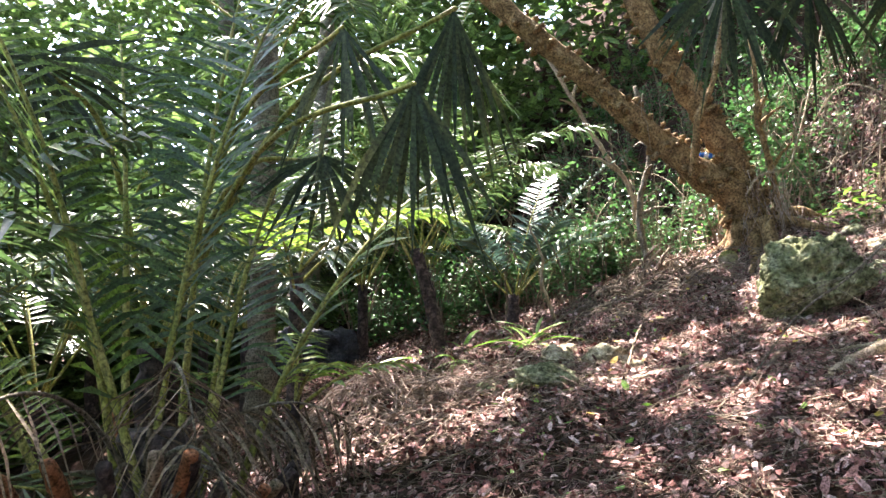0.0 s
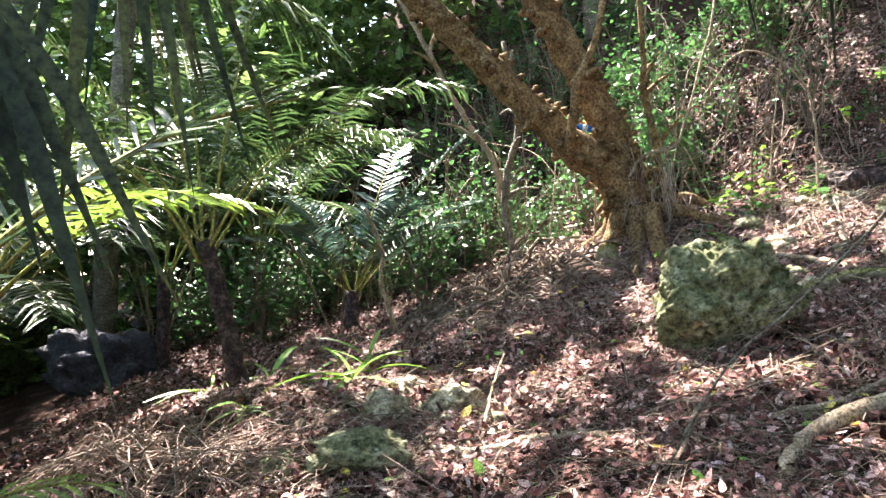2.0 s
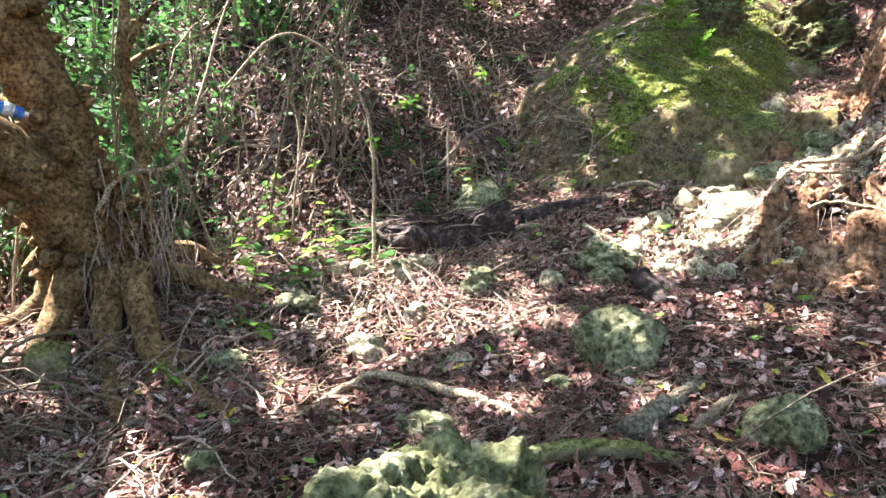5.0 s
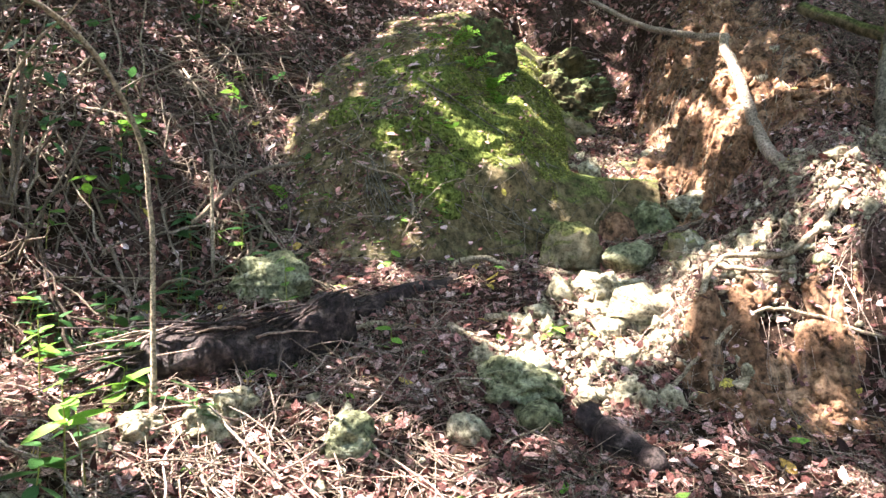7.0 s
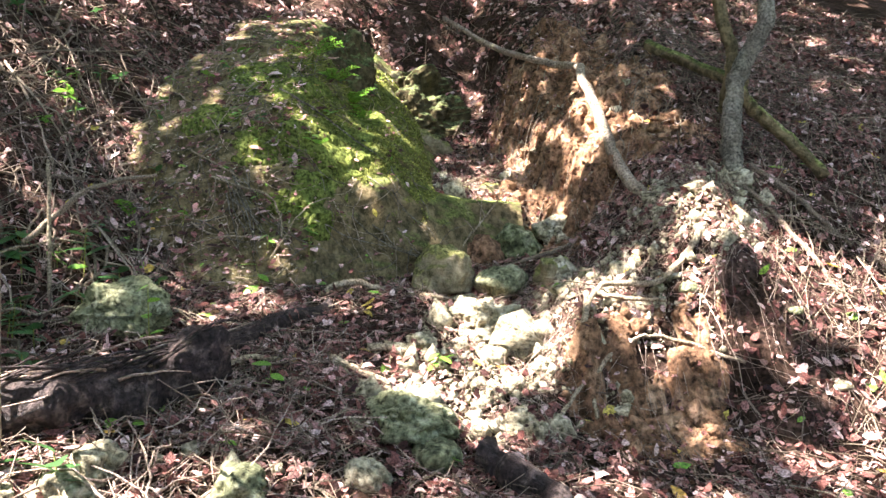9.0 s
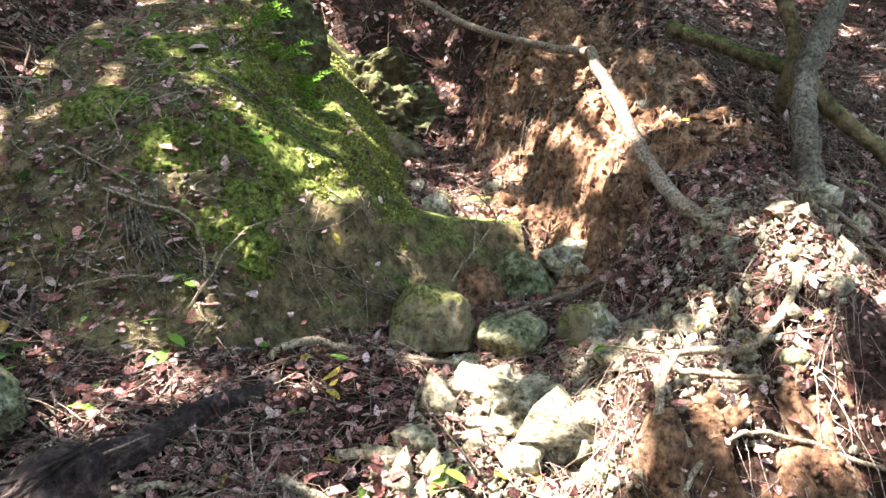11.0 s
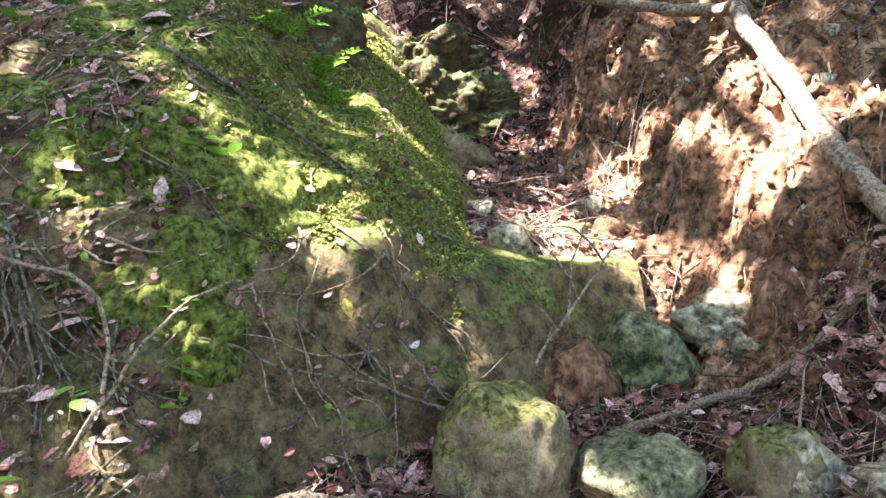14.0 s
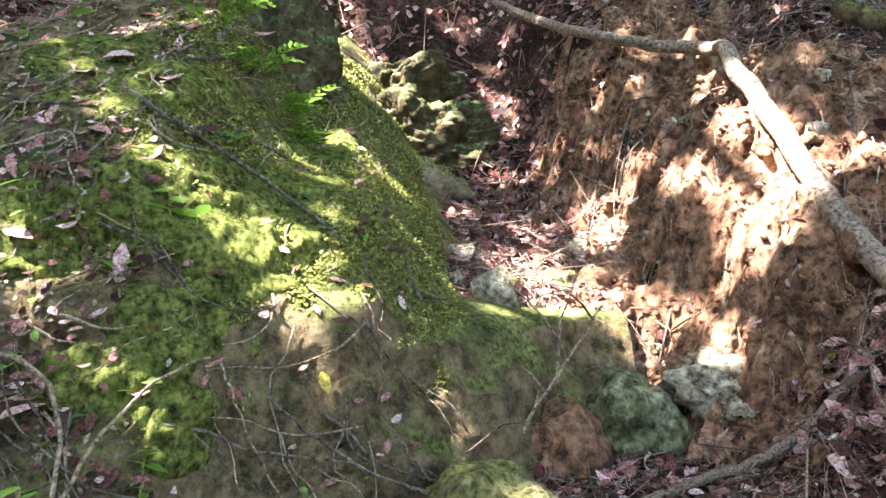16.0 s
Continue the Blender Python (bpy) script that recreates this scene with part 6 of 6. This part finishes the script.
# ---- the canopy overhead ----
# unseen crowns, cut open for sun: the middle and radius of each sunny patch
GAPS = ((5.65, 6.15, 0.34), (5.92, 5.75, 0.38), (5.86, 5.25, 0.32), (5.95, 4.98, 0.22), (6.48, 4.5, 0.14), (5.6, 4.3, 0.34), (6.1, 3.9, 0.25), (4.6, 7.3, 0.45), (4.9, 7.7, 0.3), (3.2, 9.7, 0.5),
        (1.1, 5.2, 0.4), (0.4, 5.0, 0.45), (0.3, 5.9, 0.3), (2.0, 6.2, 0.16), (7.7, 5.78, 0.24), (7.92, 5.58, 0.2), (7.27, 5.43, 0.14), (6.95, 5.23, 0.2), (-0.9, 5.6, 0.5), (-0.9, 4.3, 0.35), (2.9, 8.4, 0.3), (2.6, 9.0, 0.5), (1.6, 9.4, 0.6), (5.3, 8.8, 0.5), (4.2, 8.2, 0.35), (3.4, 6.7, 0.2), (3.2, 8.3, 0.4), (0.8, 7.8, 0.4), (3.3, 8.0, 0.35), (-0.3, 7.0, 0.6), (2.2, 7.3, 0.2), (5.0, 9.6, 0.6), (6.2, 8.9, 0.35), (6.9, 8.3, 0.3), (7.4, 8.8, 0.4), (5.9, 9.6, 0.4), (1.2, 9.2, 0.35), (0.6, 9.6, 0.4), (1.8, 4.5, 0.25), (1.5, 6.1, 0.16), (2.3, 5.0, 0.14), (1.7, 5.5, 0.15), (2.6, 6.6, 0.2), (3.6, 7.0, 0.16), (2.3, 6.4, 0.12), (1.3, 4.2, 0.2), (0.8, 3.6, 0.2), (1.7, 3.4, 0.16), (4.1, 6.3, 0.15), (4.0, 5.6, 0.12), (4.8, 6.0, 0.12), (5.2, 6.6, 0.1), (1.5, 11.0, 0.9), (2.6, 11.6, 0.9), (0.4, 10.6, 0.8), (2.8, 10.3, 0.5), (3.8, 10.6, 0.7), (-0.2, 4.7, 0.35), (-0.35, 5.35, 0.35), (0.1, 5.1, 0.3), (3.1, 7.2, 0.25), (4.9, 10.8, 0.8), (0.6, 12.2, 1.0),
        (7.46, 5.37, 0.16), (6.89, 5.20, 0.16), (7.84, 5.5, 0.22), (7.25, 5.59, 0.10), (7.14, 4.83, 0.16), (7.43, 5.24, 0.14), (5.0, 8.3, 0.45), (4.9, 9.4, 0.5), (4.2, 9.2, 0.4), (1.0, 5.8, 0.4), (3.0, 5.7, 0.14), (2.0, 10.2, 0.6), (3.0, 12.5, 0.9), (4.2, 11.8, 0.8), (1.8, 12.8, 0.9), (-0.4, 4.9, 0.4), (0.1, 5.2, 0.3), (7.3, 4.95, 0.2), (7.65, 4.8, 0.2), (3.1, 7.4, 0.3), (2.8, 6.9, 0.25), (5.2, 7.1, 0.12))

# the same over the rock face, with the height of the lit spot
HIGH_GAPS = ((6.86, 6.71, 3.92, 0.14), (7.28, 6.33, 3.85, 0.15), (7.5, 6.38, 4.05, 0.15), (7.15, 5.15, 4.05, 0.18), (7.0, 5.25, 3.75, 0.22), (7.8, 5.6, 3.95, 0.3), (8.75, 6.2, 4.5, 0.15), (9.1, 5.8, 5.2, 0.25), (8.85, 6.0, 4.85, 0.18), (6.95, 5.25, 3.65, 0.2))
# unseen leaf cover added to shade the rock face, with the shaded spot's height
HIGH_THICK = ((7.2, 6.95, 4.4, 1.0), (7.7, 7.4, 4.9, 1.0), (6.75, 7.3, 3.8, 0.8), (6.4, 4.2, 3.6, 0.3), (6.25, 4.6, 3.4, 0.16), (7.2, 7.5, 4.4, 0.6), (6.7, 6.6, 3.4, 0.4), (6.9, 6.2, 3.4, 0.4), (7.7, 6.9, 4.8, 0.5))
# unseen leaf cover added: the middle and radius of the shade below each
THICK = ((5.9, 6.9, 0.75), (5.1, 6.5, 0.45), (6.8, 6.6, 0.8), (4.2, 5.3, 0.7), (6.7, 7.6, 0.9), (5.9, 7.9, 0.6), (7.0, 5.75, 0.3), (6.75, 5.45, 0.36), (6.6, 5.05, 0.28), (6.55, 5.3, 0.22), (6.55, 4.85, 0.2), (6.35, 4.2, 0.3), (5.5, 4.9, 0.28), (-1.1, 3.0, 0.7), (-0.7, 2.4, 0.6), (2.3, 4.6, 0.5), (2.9, 4.6, 0.45), (3.3, 5.0, 0.4), (7.9, 6.6, 0.9), (8.4, 5.6, 0.6), (7.5, 3.9, 0.6), (6.8, 3.5, 0.8), (5.3, 5.3, 0.3), (6.5, 5.2, 0.26), (6.65, 4.95, 0.25), (7.1, 6.45, 0.45), (7.15, 6.9, 0.6), (7.0, 7.3, 0.6), (7.6, 6.6, 0.5))


def canopy():
    rng = np.random.default_rng(11)
    n = 84000
    x, y = rng.uniform(-16, 22, n), rng.uniform(-10, 30, n)
    z = rng.uniform(9.0, 13.0, n) + np.maximum(0, x - 6) * 0.4
    # clumps and gaps, followed down the sun's way to the slope
    gx = x - SUN.x / SUN.z * (z - 2.5)
    gy = y - SUN.y / SUN.z * (z - 2.5)
    cover = smooth(0.42, 0.53, lattice(gx * 0.9, gy * 0.9, 21) * 0.35 + lattice(gx * 2.3, gy * 2.3, 22) * 0.4 + lattice(gx * 5.0, gy * 5.0, 23) * 0.25)
    cover = np.where(gx < -1.5, cover * 0.55, cover)
    cover = np.where((gy > 8.9) & (gx > 0) & (gx < 6), cover * 0.55, cover)          # cover thinned behind the leaning tree to let more sun in
    cover = np.maximum(cover, smooth(6.6, 7.0, gx) * (1 - smooth(4.4, 4.8, gy)))
    gaps = [(a, b, gz(a, b), r) for a, b, r in GAPS] + list(HIGH_GAPS)
    for cx, cy, cz, r in [(a, b, gz(a, b), r) for a, b, r in THICK] + list(HIGH_THICK):
        h = z - cz
        cover = np.maximum(cover, 1 - smooth(0.7, 1.0, np.hypot(x - SUN.x / SUN.z * h - cx, y - SUN.y / SUN.z * h - cy) / r))
    for cx, cy, cz, r in gaps:
        h = z - cz
        cover = cover * smooth(0.75, 1.15, np.hypot(x - SUN.x / SUN.z * h - cx, y - SUN.y / SUN.z * h - cy) / r)
    k = cover > rng.uniform(0, 1, n)
    x, y, z = x[k], y[k], z[k]
    for cx, cy, r in THICK:                           # unseen low leaves added over the steep bank to shade it
        if cy < 4.5 or (6.3 < cx < 7.0 and cy < 5.5):
            m = int(420 * r * r)
            a, d, h = rng.uniform(0, 2 * np.pi, m), r * np.sqrt(rng.uniform(0, 1, m)) * 0.9, rng.uniform(5.0, 7.5, m)
            x, y, z = np.append(x, cx + d * np.cos(a) + SUN.x / SUN.z * h), np.append(y, cy + d * np.sin(a) + SUN.y / SUN.z * h), np.append(z, gz(cx, cy) + h)
    for cx, cy, cz, r in gaps:
        h = z - cz
        k = np.hypot(x - SUN.x / SUN.z * h - cx, y - SUN.y / SUN.z * h - cy) > r * 0.9
        x, y, z = x[k], y[k], z[k]
    v = np.einsum("nij,nkj->nki", frames(len(x), rng, 0.5), leaf_shapes(len(x), 0.38, 0.26, 0.2, rng))
    v += np.stack([x, y, z], 1)[:, None]
    return many("canopy_foliage", v, LEAF_QUADS, CANOPY)


tagged(canopy(), "broken green canopy of tall trees overhead", "tree canopy", kind="stuff")
